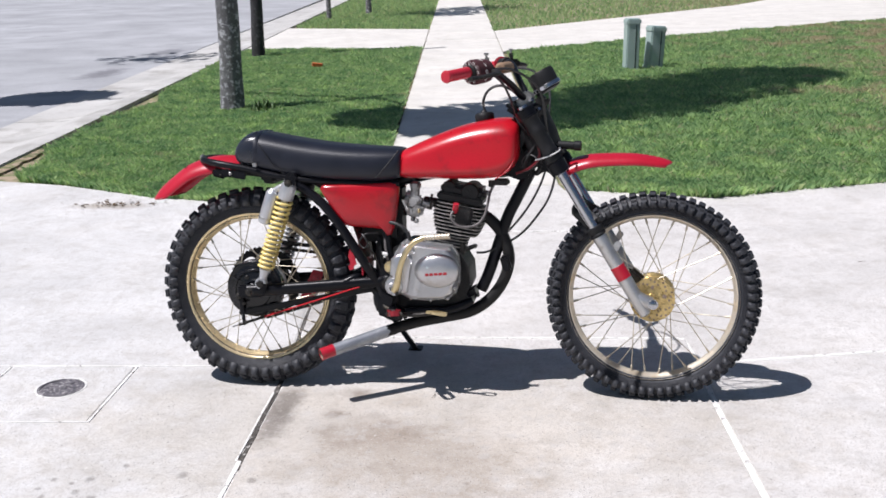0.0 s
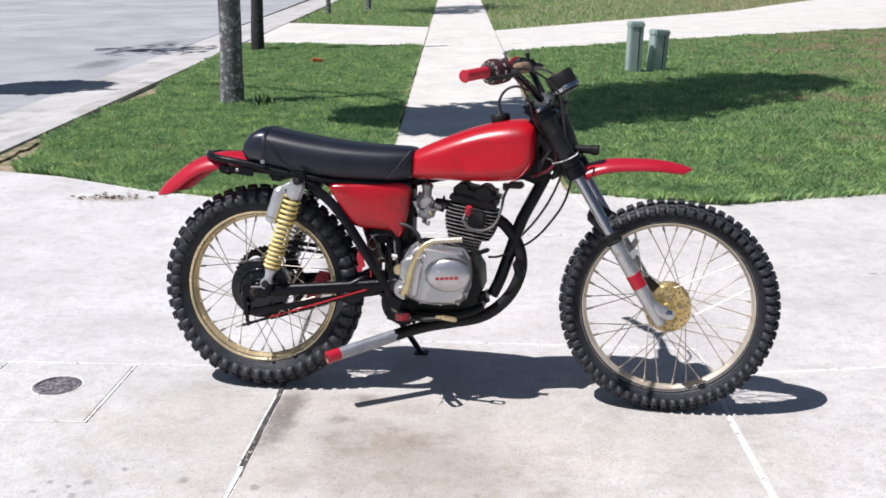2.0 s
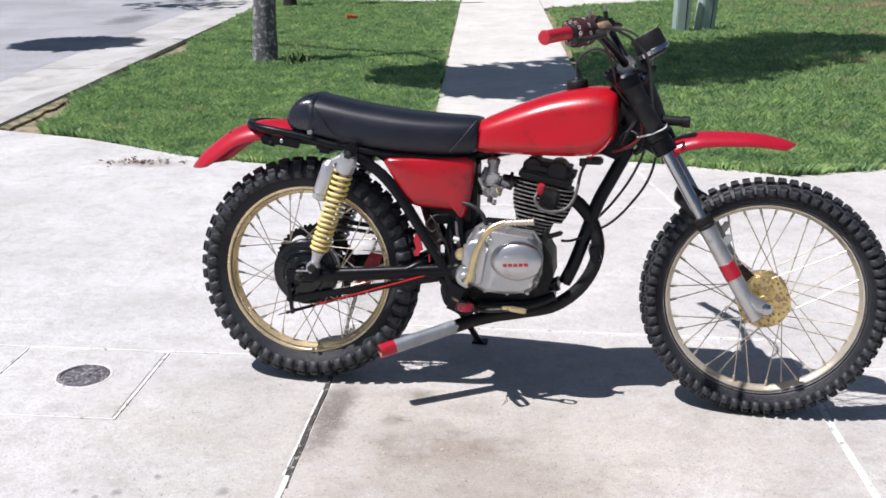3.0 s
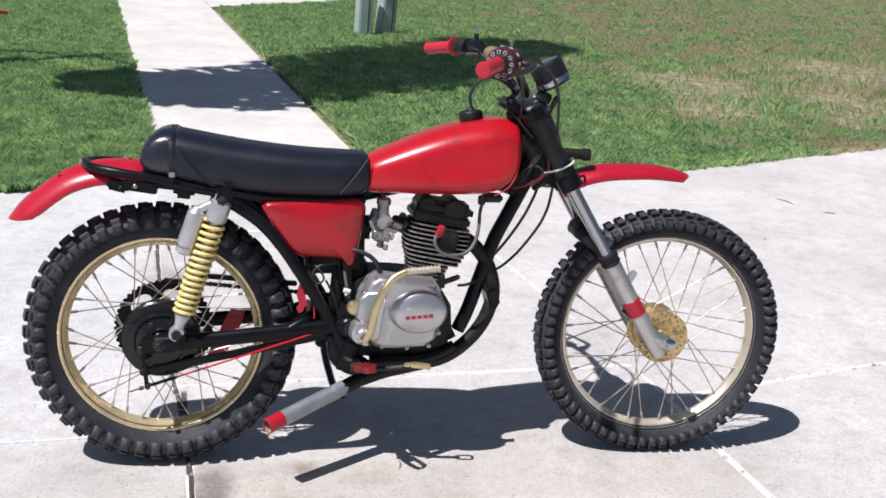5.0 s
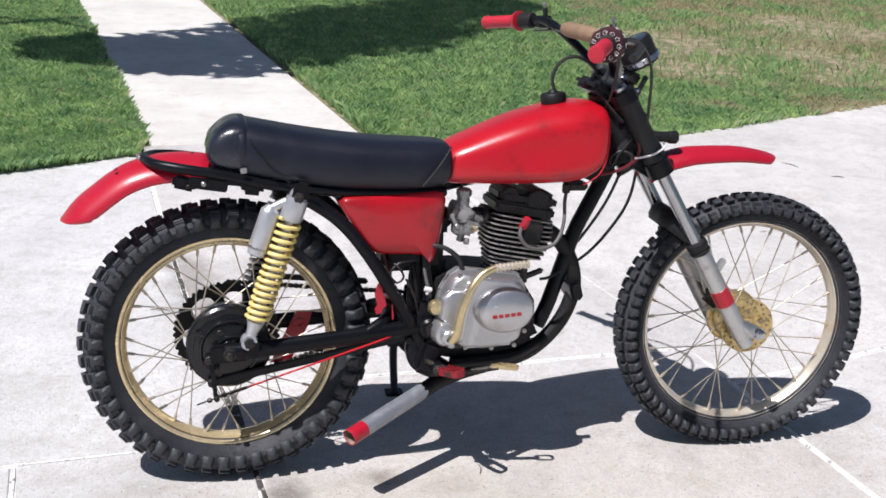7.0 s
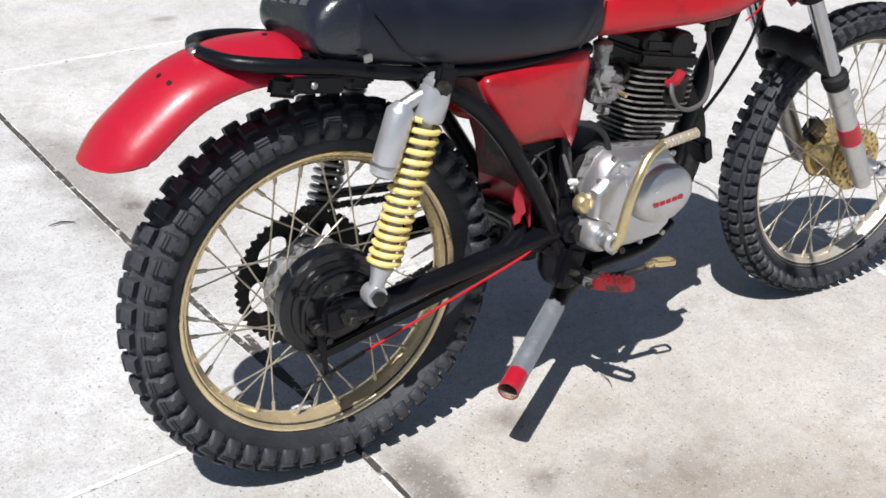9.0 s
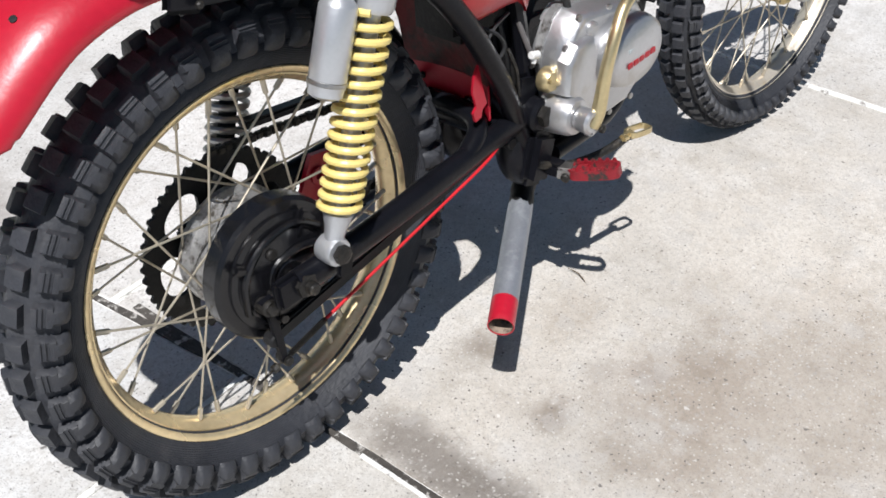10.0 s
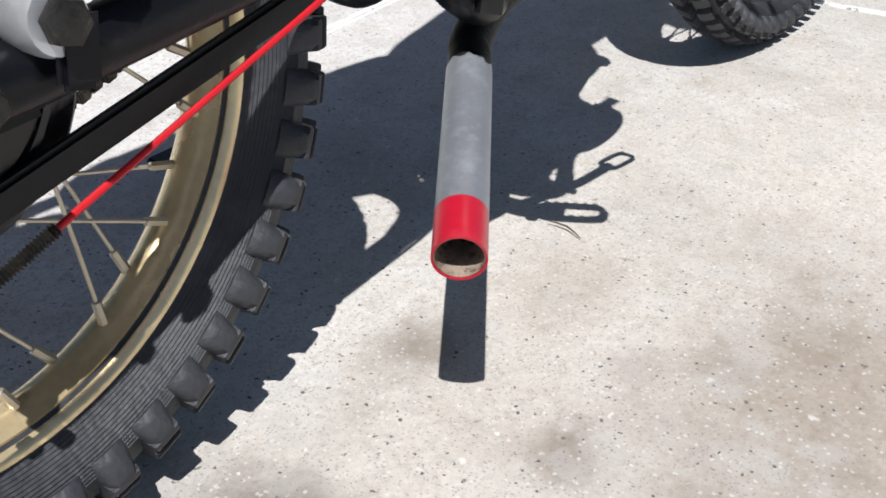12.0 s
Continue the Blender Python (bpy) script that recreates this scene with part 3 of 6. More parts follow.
sprocket = Mesh()
teeth, windows = 96, 6
outer_edge, cut_out, cut_in, bore = [], [], [], []
for i in range(teeth * 2):
    a = 2 * math.pi * i / (teeth * 2)
    off = ((math.degrees(a) - 12 + 30) % (360 / windows) - 30) / 21
    gape = 0.021 * max(0.0, 1 - abs(off) ** 2.6) ** 0.5 if abs(off) < 1 else 0.0
    for ring, r in ((outer_edge, 0.126 if i % 4 < 2 else 0.121), (cut_out, 0.083 + gape), (cut_in, 0.083 - gape), (bore, 0.03)):
        ring.append((r * math.cos(a), r * math.sin(a)))
for big, small in ((outer_edge, cut_out), (cut_in, bore)):
    sprocket.loft([[Vector((x, y, z)) for x, z in ring] for y, ring in ((0.054, big), (0.060, big), (0.060, small), (0.054, small))], closed=True)
sprocket.lathe([(0.03, 0.052), (0.05, 0.052), (0.052, 0.056), (0.05, 0.062), (0.03, 0.062)], (0, 0, 0), (0, 1, 0), 32, closed=True)
ob = part("sprocket", sprocket, MATT, rear_wheel, "black chain wheel with six round cut-outs")

# chain: upper and lower runs with links
for p, q in (((0.0, 0.467), (0.44, 0.425)), ((0.0, 0.216), (0.44, 0.352))):
    p, q = Vector((p[0], 0.057, p[1])), Vector((q[0], 0.057, q[1]))
    n = 36
    chain = Mesh()
    for i in range(n):
        c = p.lerp(q, (i + 0.5) / n)
        tilt = math.degrees(math.atan2(q.z - p.z, q.x - p.x))
        chain.box(c, (0.0125, 0.013 if i % 2 else 0.009, 0.011), (0, -tilt, 0), 0.002)
    part("chain_run", chain, GREASE, bike)
part("chain_guard", Mesh().box((0.2, 0.062, 0.468), (0.28, 0.02, 0.012), (0, 5, 0), 0.003), BLACK, bike)

# swinging arm and brake stay
arm = Mesh()
for y in (-0.088, 0.088):
    arm.tube([(-0.01, y * 1.12, 0.343), (0.06, y * 1.12, 0.347), (0.2, y * 1.06, 0.358), (0.41, y * 0.95, 0.377), (0.46, y * 0.9, 0.379)], 0.0195, 14, 5, 0.75)
    arm.box((0.0, y * 1.1, 0.341), (0.085, 0.016, 0.044), (0, -3, 0), 0.006)
arm.tube([(0.40, -0.088, 0.374), (0.40, 0.088, 0.374)], 0.02, 12, 0)
arm.rod((0.465, -0.105, 0.378), (0.465, 0.105, 0.378), 0.026, 18)
arm.tube([(0.31, -0.088, 0.37), (0.35, -0.078, 0.39), (0.372, -0.05, 0.4), (0.376, 0.0, 0.402), (0.372, 0.05, 0.4), (0.35, 0.078, 0.39), (0.31, 0.088, 0.37)], 0.015, 12, 5)
part("swinging_arm", arm, BLACK, bike)
stay = Mesh().box((0.19, -0.072, 0.309), (0.48, 0.010, 0.02), (0, -11.5, 0), 0.003).rod((-0.04, -0.064, 0.263), (-0.04, -0.082, 0.263), 0.01, 8).rod((0.418, -0.066, 0.346), (0.418, -0.086, 0.346), 0.01, 8)
part("brake_stay", stay, SMOOTHRUBBER, bike)
part("brake_cable", Mesh().tube([(0.037, -0.0825, 0.2505), (0.14, -0.088, 0.2855), (0.25, -0.0945, 0.323), (0.345, -0.0995, 0.3555), (0.39, -0.088, 0.368), (0.43, -0.065, 0.378)], 0.0024, 8, 5), REDCABLE, bike, "bright red brake cable sleeve")
rod_from, rod_to = Vector((-0.075, -0.077, 0.2125)), Vector((0.045, -0.083, 0.2532))
spring = Mesh().tube([rod_from, rod_to], 0.0019, 6, 0)
for i in range(26):
    spring.lathe([(0.0036, -0.0009), (0.0052, 0), (0.0036, 0.0009)], rod_from.lerp(rod_to, 0.45 + 0.5 * i / 25), rod_to - rod_from, 8)
spring.rod((-0.03, -0.09, 0.2275), (-0.03, -0.066, 0.2275), 0.007, 8).rod(rod_from.lerp(rod_to, 0.2), rod_from.lerp(rod_to, 0.28), 0.006, 6)
part("brake_rod", spring, GREASE, bike)
# red chain guide with lightening hole behind the rear wheel's spokes
guide = Mesh()
outline = [(0.168, 0.385), (0.205, 0.38), (0.195, 0.345), (0.15, 0.252), (0.105, 0.255), (0.13, 0.31)]
guide.plate(outline, 0.068, 0.076)
guide.lathe([(0.006, 0), (0.013, 0), (0.013, 0.004), (0.006, 0.004)], (0.174, 0.067, 0.352), (0, -1, 0), 16, closed=True)
part("chain_guide", guide, REDPLASTIC, bike, "red chain guide plate")

# frame
fr = Mesh()
fr.tube([(0.90, 0, 0.80), (0.70, 0, 0.755), (0.45, 0, 0.70), (0.26, 0, 0.69)], 0.022, 12, 5)
fr.tube([(0.925, 0, 0.745), (0.88, 0, 0.655), (0.846, 0, 0.585), (0.818, 0, 0.50), (0.785, 0, 0.40), (0.76, 0, 0.345)], 0.019, 12, 5)
fr.lathe([(0.024, 0), (0.03, 0.008), (0.03, 0.165), (0.024, 0.173)], (0.978, 0, 0.748), AXIS, 20)
for s in (-1, 1):
    fr.tube([(0.50, s * 0.06, 0.70), (0.3, s * 0.088, 0.705), (0.12, s * 0.098, 0.722), (0.0, s * 0.1, 0.748), (-0.09, s * 0.098, 0.763), (-0.15, s * 0.07, 0.770), (-0.172, s * 0.025, 0.772), (-0.175, 0, 0.772)], 0.0115, 10, 5)
    fr.tube([(0.155, s * 0.095, 0.705), (0.24, s * 0.1, 0.65), (0.3, s * 0.104, 0.583), (0.353, s * 0.103, 0.503), (0.395, s * 0.096, 0.435), (0.432, s * 0.08, 0.37), (0.46, s * 0.075, 0.31), (0.52, s * 0.05, 0.262)], 0.0155, 10, 5)
    fr.tube([(0.42, s * 0.05, 0.69), (0.455, s * 0.06, 0.55), (0.47, s * 0.07, 0.40)], 0.013, 8, 4)
    fr.box((0.465, s * 0.078, 0.385), (0.075, 0.012, 0.11), (0, 10, 0), 0.006)
    fr.tube([(0.438, s * 0.066, 0.365), (0.434, s * 0.068, 0.325), (0.446, s * 0.07, 0.292), (0.478, s * 0.068, 0.268), (0.505, s * 0.06, 0.264)], [0.018, 0.024, 0.026, 0.022, 0.014], 14, 4)
    fr.box((-0.04, s * 0.106, 0.731), (0.085, 0.007, 0.026), (0, 8, 0), 0.003)
    fr.box((-0.09, s * 0.1, 0.733), (0.05, 0.012, 0.03), (0, 14, 0), 0.006)
    fr.box((0.155, s * 0.1, 0.712), (0.045, 0.02, 0.05), (0, 0, 0), 0.006)
fr.tube([(0.9, 0, 0.72), (0.86, 0, 0.735), (0.82, 0, 0.73)], 0.016, 8, 3)
fr.box((0.89, 0, 0.765), (0.10, 0.05, 0.11), (0, 20, 0), 0.012)
fr.box((0.845, 0, 0.44), (0.03, 0.09, 0.05), (0, -15, 0), 0.006)
fr.box((0.70, 0, 0.325), (0.10, 0.13, 0.07), (0, -25, 0), 0.025)
part("frame", fr, BLACK, bike, "black tubular frame")
shroud = Mesh().tube([(0.915, 0.0, 0.935), (0.945, 0.0, 0.85), (0.975, 0.0, 0.775)], [0.054, 0.064, 0.06], 16, 5, 1.2).box((0.925, 0.0, 0.80), (0.07, 0.11, 0.12), (0, 25, 0), 0.02).box((0.905, 0.0, 0.855), (0.07, 0.12, 0.14), (0, 25, 0), 0.025)
part("steering_shroud", shroud.move(STEER), SMOOTHRUBBER, bike, "black rubber cover and wiring round the steering head")
for wy, wr in ((-0.066, 0.0042), (-0.075, 0.003), (-0.058, 0.005)):
    part("wiring_loom", Mesh().tube([(0.885 + wy * 0.2, wy * 0.8, 0.93), (0.905, wy * 1.15, 0.885), (0.925 - wy * 0.3, wy * 1.2, 0.84), (0.92, wy * 1.1, 0.79), (0.905, wy, 0.755)], wr, 8, 5).move(STEER), CABLE, bike)
for x, z, r, look_of in ((-0.049, 0.733, 0.0055, STEEL), (-0.082, 0.728, 0.0045, GREASE)):
    part("rack_bolt", Mesh().lathe([(r * 0.5, 0), (r, 0.001), (r, 0.004), (r * 0.6, 0.006)], (x, -0.111, z), (0, -1, 0), 10), look_of, bike)
part("rack_bolt", Mesh().lathe([(0.003, -0.012), (0.01, -0.011), (0.01, -0.004), (0.008, -0.002), (0.008, 0.004), (0.004, 0.005)], (-0.184, -0.005, 0.781), (-0.4, 0, 1), 10), STEEL, bike)
part("swing_pivot_bolt", Mesh().lathe([(0.008, 0), (0.017, 0.001), (0.017, 0.012), (0.01, 0.014)], (0.466, -0.104, 0.38), (0, -1, 0), 6), GREASE, bike)

part("engine_mount_plate", Mesh().plate([(0.424, 0.53), (0.458, 0.528), (0.468, 0.45), (0.482, 0.4), (0.48, 0.33), (0.462, 0.285), (0.436, 0.292), (0.425, 0.33), (0.416, 0.41), (0.418, 0.47)], -0.042, -0.05), BLACK, bike, "black engine mount plate behind the crankcase")
part("battery_strap", Mesh().tube([(0.43, -0.05, 0.525), (0.436, -0.056, 0.48), (0.444, -0.056, 0.43), (0.452, -0.052, 0.4)], 0.006, 8, 4), SMOOTHRUBBER, bike)

# red inner mudguard with a torn lower edge
top, cols = [], 14
front_rows = [(0.20, 0.715), (0.285, 0.675), (0.345, 0.60), (0.372, 0.52), (0.384, 0.452), (0.386, 0.412)]
jag = [-0.014, -0.008, 0.0, 0.006, 0.009, 0.004, -0.018, -0.021, -0.022, -0.024, -0.024, -0.022, -0.02, -0.02, -0.02]
rings = []
for k, (x, z) in enumerate(front_rows):
    row = []
    for i in range(cols + 1):
        y = -0.078 + 0.156 * i / cols
        bow = 0.014 * (1 - (y / 0.078) ** 2)
        row.append(Vector((x + bow - 0.01, y, z + (jag[i] if k == 5 else 0))))
    rings.append(row)
loops = [r + [p + Vector((0.004, 0, 0.002)) for p in r[::-1]] for r in rings]
# shade is put into the upper guard's colour; the flap keeps the plain red
part("inner_mudguard", Mesh().loft(loops[:5]), SHADEDRED, bike, "inner mudguard, its red darkened for shade", 25)
part("mudguard_flap", Mesh().loft(loops[4:]), REDPLASTIC, bike, "torn red lower edge of the mudguard", 25)
part("mudguard_skirt", Mesh().plate([(0.346, 0.498), (0.352, 0.47), (0.361, 0.436), (0.352, 0.43), (0.349, 0.419), (0.337, 0.416), (0.333, 0.43), (0.34, 0.438), (0.333, 0.462), (0.338, 0.485)], -0.084, -0.088), REDPLASTIC, bike, "torn red side flange of the mudguard")


# tank: sections along x
def tank_mesh():
    rows = [(0.494, 0.725, 0.785, 0.055), (0.50, 0.718, 0.799, 0.075), (0.52, 0.715, 0.811, 0.088), (0.56, 0.714, 0.829, 0.099), (0.61, 0.714, 0.851, 0.108), (0.67, 0.714, 0.875, 0.116),
            (0.73, 0.714, 0.893, 0.122), (0.79, 0.715, 0.905, 0.126), (0.83, 0.722, 0.91, 0.126), (0.862, 0.742, 0.909, 0.12), (0.882, 0.77, 0.901, 0.108), (0.893, 0.80, 0.885, 0.08)]
    rings = []
    for x, z0, z1, w in rows:
        c, h = (z0 + z1) / 2, (z1 - z0) / 2
        ring = []
        for k in range(32):
            a = 2 * math.pi * k / 32
            ca, sa = math.cos(a), math.sin(a)
            e = 0.62 if sa > 0 else 0.42
            y = w * math.copysign(abs(ca) ** 0.62, ca) * (1 - (0.16 * max(0, sa)))
            z = c + h * math.copysign(abs(sa) ** e, sa)
            y *= 1 - 0.1 * math.exp(-((x - 0.72) / 0.07) ** 2 - ((z - 0.785) / 0.025) ** 2) - 0.06 * math.exp(-((x - 0.84) / 0.04) ** 2 - ((z - 0.80) / 0.04) ** 2)
            y *= 1 + 0.085 * noise.noise(Vector((x * 11, ca * 0.7, z * 13))) * (1 if w > 0.09 else 0)
            ring.append(Vector((x, y, z)))
        rings.append(ring)
    return Mesh().loft(rings)


tank = part("fuel_tank", tank_mesh(), RED, bike, "dented red sprayed fuel tank", 60)
sm = tank.modifiers.new("round", "SUBSURF")
sm.levels = sm.render_levels = 2
part("tank_seam", Mesh().tube([(0.818, -0.118, 0.722), (0.853, -0.119, 0.745), (0.875, -0.108, 0.78), (0.884, -0.098, 0.83), (0.876, -0.09, 0.87), (0.862, -0.07, 0.897)], 0.0017, 6, 5), RED, tank)
part("fuel_cap", Mesh().lathe([(0.02, -0.012), (0.029, -0.01), (0.031, 0.0), (0.031, 0.012), (0.027, 0.018), (0.012, 0.02), (0.008, 0.026), (0.004, 0.027)], (0.773, 0, 0.906), (-0.12, 0, 1), 24), SMOOTHRUBBER, tank, "black fuel cap")
part("vent_hose", Mesh().tube([(0.773, 0, 0.93), (0.768, 0.0, 0.962), (0.785, 0.0, 0.995), (0.82, 0.0, 1.01), (0.86, 0.0, 0.995), (0.885, 0, 0.97)], 0.0042, 8, 6), CABLE, tank)
part("fuel_tap", Mesh().rod((0.80, -0.05, 0.712), (0.80, -0.05, 0.69), 0.01, 10).box((0.83, -0.03, 0.705), (0.05, 0.05, 0.02), (0, 0, 0), 0.005), GREASE, tank)


# seat
def seat_mesh(rows, exp=0.5, n=28):
    rings = []
    for x, z0, z1, w in rows:
        ring = []
        for k in range(n):
            a = 2 * math.pi * k / n
            ca, sa = math.cos(a), math.sin(a)
            c, h = (z0 + z1) / 2, (z1 - z0) / 2
            top = 1 - 0.2 * max(0, sa)
            ring.append(Vector((x, w * math.copysign(abs(ca) ** 0.5, ca) * top, c + h * math.copysign(abs(sa) ** exp, sa))))
        rings.append(ring)
    return Mesh().loft(rings)


seat = part("seat", seat_mesh([(0.012, 0.742, 0.868, 0.108), (0.03, 0.740, 0.867, 0.1115), (0.09, 0.730, 0.856, 0.115), (0.16, 0.717, 0.843, 0.117), (0.25, 0.707, 0.83, 0.117), (0.34, 0.705, 0.821, 0.115), (0.42, 0.705, 0.817, 0.108), (0.47, 0.706, 0.816, 0.10),
                               (0.505, 0.716, 0.813, 0.092), (0.513, 0.735, 0.806, 0.082)]), VINYL, bike, "black vinyl bench seat", 60)
cowl = part("seat_tail", seat_mesh([(-0.056, 0.785, 0.82, 0.06), (-0.055, 0.768, 0.836, 0.086), (-0.049, 0.758, 0.848, 0.098), (-0.03, 0.752, 0.86, 0.106), (0.0, 0.749, 0.868, 0.11), (0.034, 0.747, 0.869, 0.112), (0.056, 0.747, 0.866, 0.11)], 0.42), TAILVINYL, seat, "shiny rounded black tail", 60)
for v in cowl.data.vertices:
    if v.co.x < 0.03:
        v.co.x += ((v.co.z - 0.77) * 0.4 + 0.75 * max(0.0, 0.795 - v.co.z)) * min(1.0, (0.03 - v.co.x) / 0.08)
for o in (seat, cowl):
    sm = o.modifiers.new("round", "SUBSURF")
    sm.levels = sm.render_levels = 2
part("strap", seat_mesh([(0.027, 0.748, 0.8675, 0.1105), (0.030, 0.746, 0.8688, 0.1118), (0.040, 0.745, 0.868, 0.112), (0.043, 0.746, 0.8665, 0.111)], 0.5), VINYL, seat, "", 60)
part("strap_buckle", Mesh().box((0.036, -0.118, 0.762), (0.014, 0.004, 0.012), (0, -8, 0), 0.001), STEEL, seat)
part("piping", Mesh().tube([(0.435, -0.113, 0.722), (0.462, -0.1085, 0.752), (0.488, -0.1, 0.785), (0.505, -0.088, 0.808)], 0.0022, 6, 4), SMOOTHRUBBER, seat)
part("seam", Mesh().tube([(0.05, -0.113, 0.83), (0.075, -0.1165, 0.795), (0.10, -0.1185, 0.762), (0.135, -0.1185, 0.735)], 0.0016, 6, 4), SMOOTHRUBBER, seat)
for i in range(5):
    part("print_bar", Mesh().box((-0.0315 + 0.0017 * i, 0.072 - 0.0292 * i, 0.8235 + 0.0036 * i), (0.004, 0.022, 0.018), (-7, 30, 0), 0.001), DARKINK, seat)

# side panel
PANEL = [(0.252, 0.692), (0.262, 0.703), (0.30, 0.705), (0.40, 0.709), (0.485, 0.713), (0.502, 0.707), (0.508, 0.69), (0.503, 0.64), (0.492, 0.575), (0.48, 0.54), (0.473, 0.533), (0.466, 0.545), (0.455, 0.556), (0.42, 0.561), (0.35, 0.566), (0.33, 0.573), (0.312, 0.592), (0.275, 0.652)]


def panel_mesh(s):
    cx, cz = 0.395, 0.64
    ring = lambda y, k: [Vector((cx - 0.006 + (x - cx) * k, s * (y - 0.004 - 0.16 * (cx - 0.25 + (x - cx) * k) - 0.03 * (0.70 - cz - (z - cz) * k)), cz - 0.006 + (z - cz) * k)) for x, z in PANEL]
    return Mesh().loft([ring(0.094, 0.985), ring(0.1, 1.0), ring(0.111, 0.985), ring(0.118, 0.945), ring(0.122, 0.86), ring(0.126, 0.6), ring(0.127, 0.2)])


for s in (-1, 1):
    part("side_panel", panel_mesh(s), RED, bike, "red side panel with rounded edges", 70)
box = Mesh().box((0.43, 0.0, 0.60), (0.15, 0.10, 0.19), (0, 0, 0), 0.015).box((0.5, 0, 0.62), (0.08, 0.06, 0.06), (0, 0, 0), 0.02).box((0.48, 0.01, 0.48), (0.07, 0.09, 0.12), (0, 0, 0), 0.012)
part("air_box", box, MATT, bike)


# fenders: a curved channel swept along a line
def fender(points, half, drop, thick=0.004, smooth=6, crease=0.0, narrow=None, tip=0.0):
    pts = [Vector(p) for p in points]
    P = []
    for i in range(len(pts) - 1):
        a, b, c, d = pts[max(i - 1, 0)], pts[i], pts[i + 1], pts[min(i + 2, len(pts) - 1)]
        for k in range(smooth):
            t = k / smooth
            P.append(0.5 * (2 * b + (c - a) * t + (2 * a - 5 * b + 4 * c - d) * t * t + (3 * b - a - 3 * c + d) * t ** 3))
    P.append(pts[-1])
    rings = []
    for i, p in enumerate(P):
        d = (P[min(i + 1, len(P) - 1)] - P[max(i - 1, 0)]).normalized()
        nrm = Vector((-d.z, 0, d.x))
        if nrm.z < 0:
            nrm = -nrm
        u = i / (len(P) - 1)
        w = half * (narrow(u) if narrow else 1)
        dr = drop * (narrow(u) if narrow else 1)
        outer = []
        for k in range(15):
            s = -1 + 2 * k / 14
            y = w * math.sin(s * math.pi / 2 * 0.98)
            outer.append(p + d * (tip * s * s * max(0.0, 1 - u / 0.3)) + Vector((0, y, 0)) - nrm * (dr * (1 - math.cos(s * math.pi / 2)) - crease * max(0, 1 - abs(s) * 5)))
        inner = [q - nrm * thick - Vector((0, math.copysign(min(abs(q.y), thick * 0.6), q.y), 0)) for q in outer]
        rings.append(outer + inner[::-1])
    return Mesh().loft(rings)


rear = part("rear_fender", fender([(-0.347, 0, 0.632), (-0.32, 0, 0.668), (-0.287, 0, 0.698), (-0.214, 0, 0.75), (-0.133, 0, 0.776), (-0.05, 0, 0.779), (-0.02, 0, 0.772)], 0.085, 0.051, 0.0035, 8, 0.0,
                                       lambda u: min(1.0, 0.93 + u * 1.2), 0.045).move(Matrix.Translation((-0.013, 0.006, 0.005))), REDPLASTIC, bike, "red plastic rear fender", 50)
part("tail_bracket", Mesh().box((0.02, 0, 0.742), (0.13, 0.15, 0.045), (0, 6, 0), 0.01).box((0.06, 0, 0.72), (0.05, 0.12, 0.05), (0, 6, 0), 0.01), SMOOTHRUBBER, bike)
# each screw opening is a black disc, its inner shade drawn as colour
for at, out in (((-0.2369, -0.0071, 0.7484), (-0.53, -0.07, 0.84)), ((-0.2325, -0.0346, 0.7443), (-0.45, -0.36, 0.82)), ((-0.071, 0.0003, 0.7839), (0, -0.07, 1))):
    part("screw_dot", Mesh().lathe([(0.001, -0.001), (0.0042, -0.001), (0.0042, 0.0012), (0.001, 0.0014)], at, out, 10), SMOOTHRUBBER, rear)
front = part("front_fender", fender([(1.366, 0, 0.766), (1.354, 0, 0.7735), (1.316, 0, 0.7845), (1.245, 0, 0.794), (1.139, 0, 0.793), (1.085, 0, 0.785), (1.04, 0, 0.768), (1.0, 0, 0.742)], 0.052, 0.034, 0.0035, 6, 0.003,
                                        lambda u: min(1.0, 0.16 + 1.05 * u ** 0.5), 0.006).move(STEER), REDPLASTIC, bike, "red plastic front fender", 50)

# front fork
FORK_DIR = Vector((0.516, 0, -0.857)).normalized()


def on_fork(z):
    return 1.009 + (0.775 - z) * 0.603


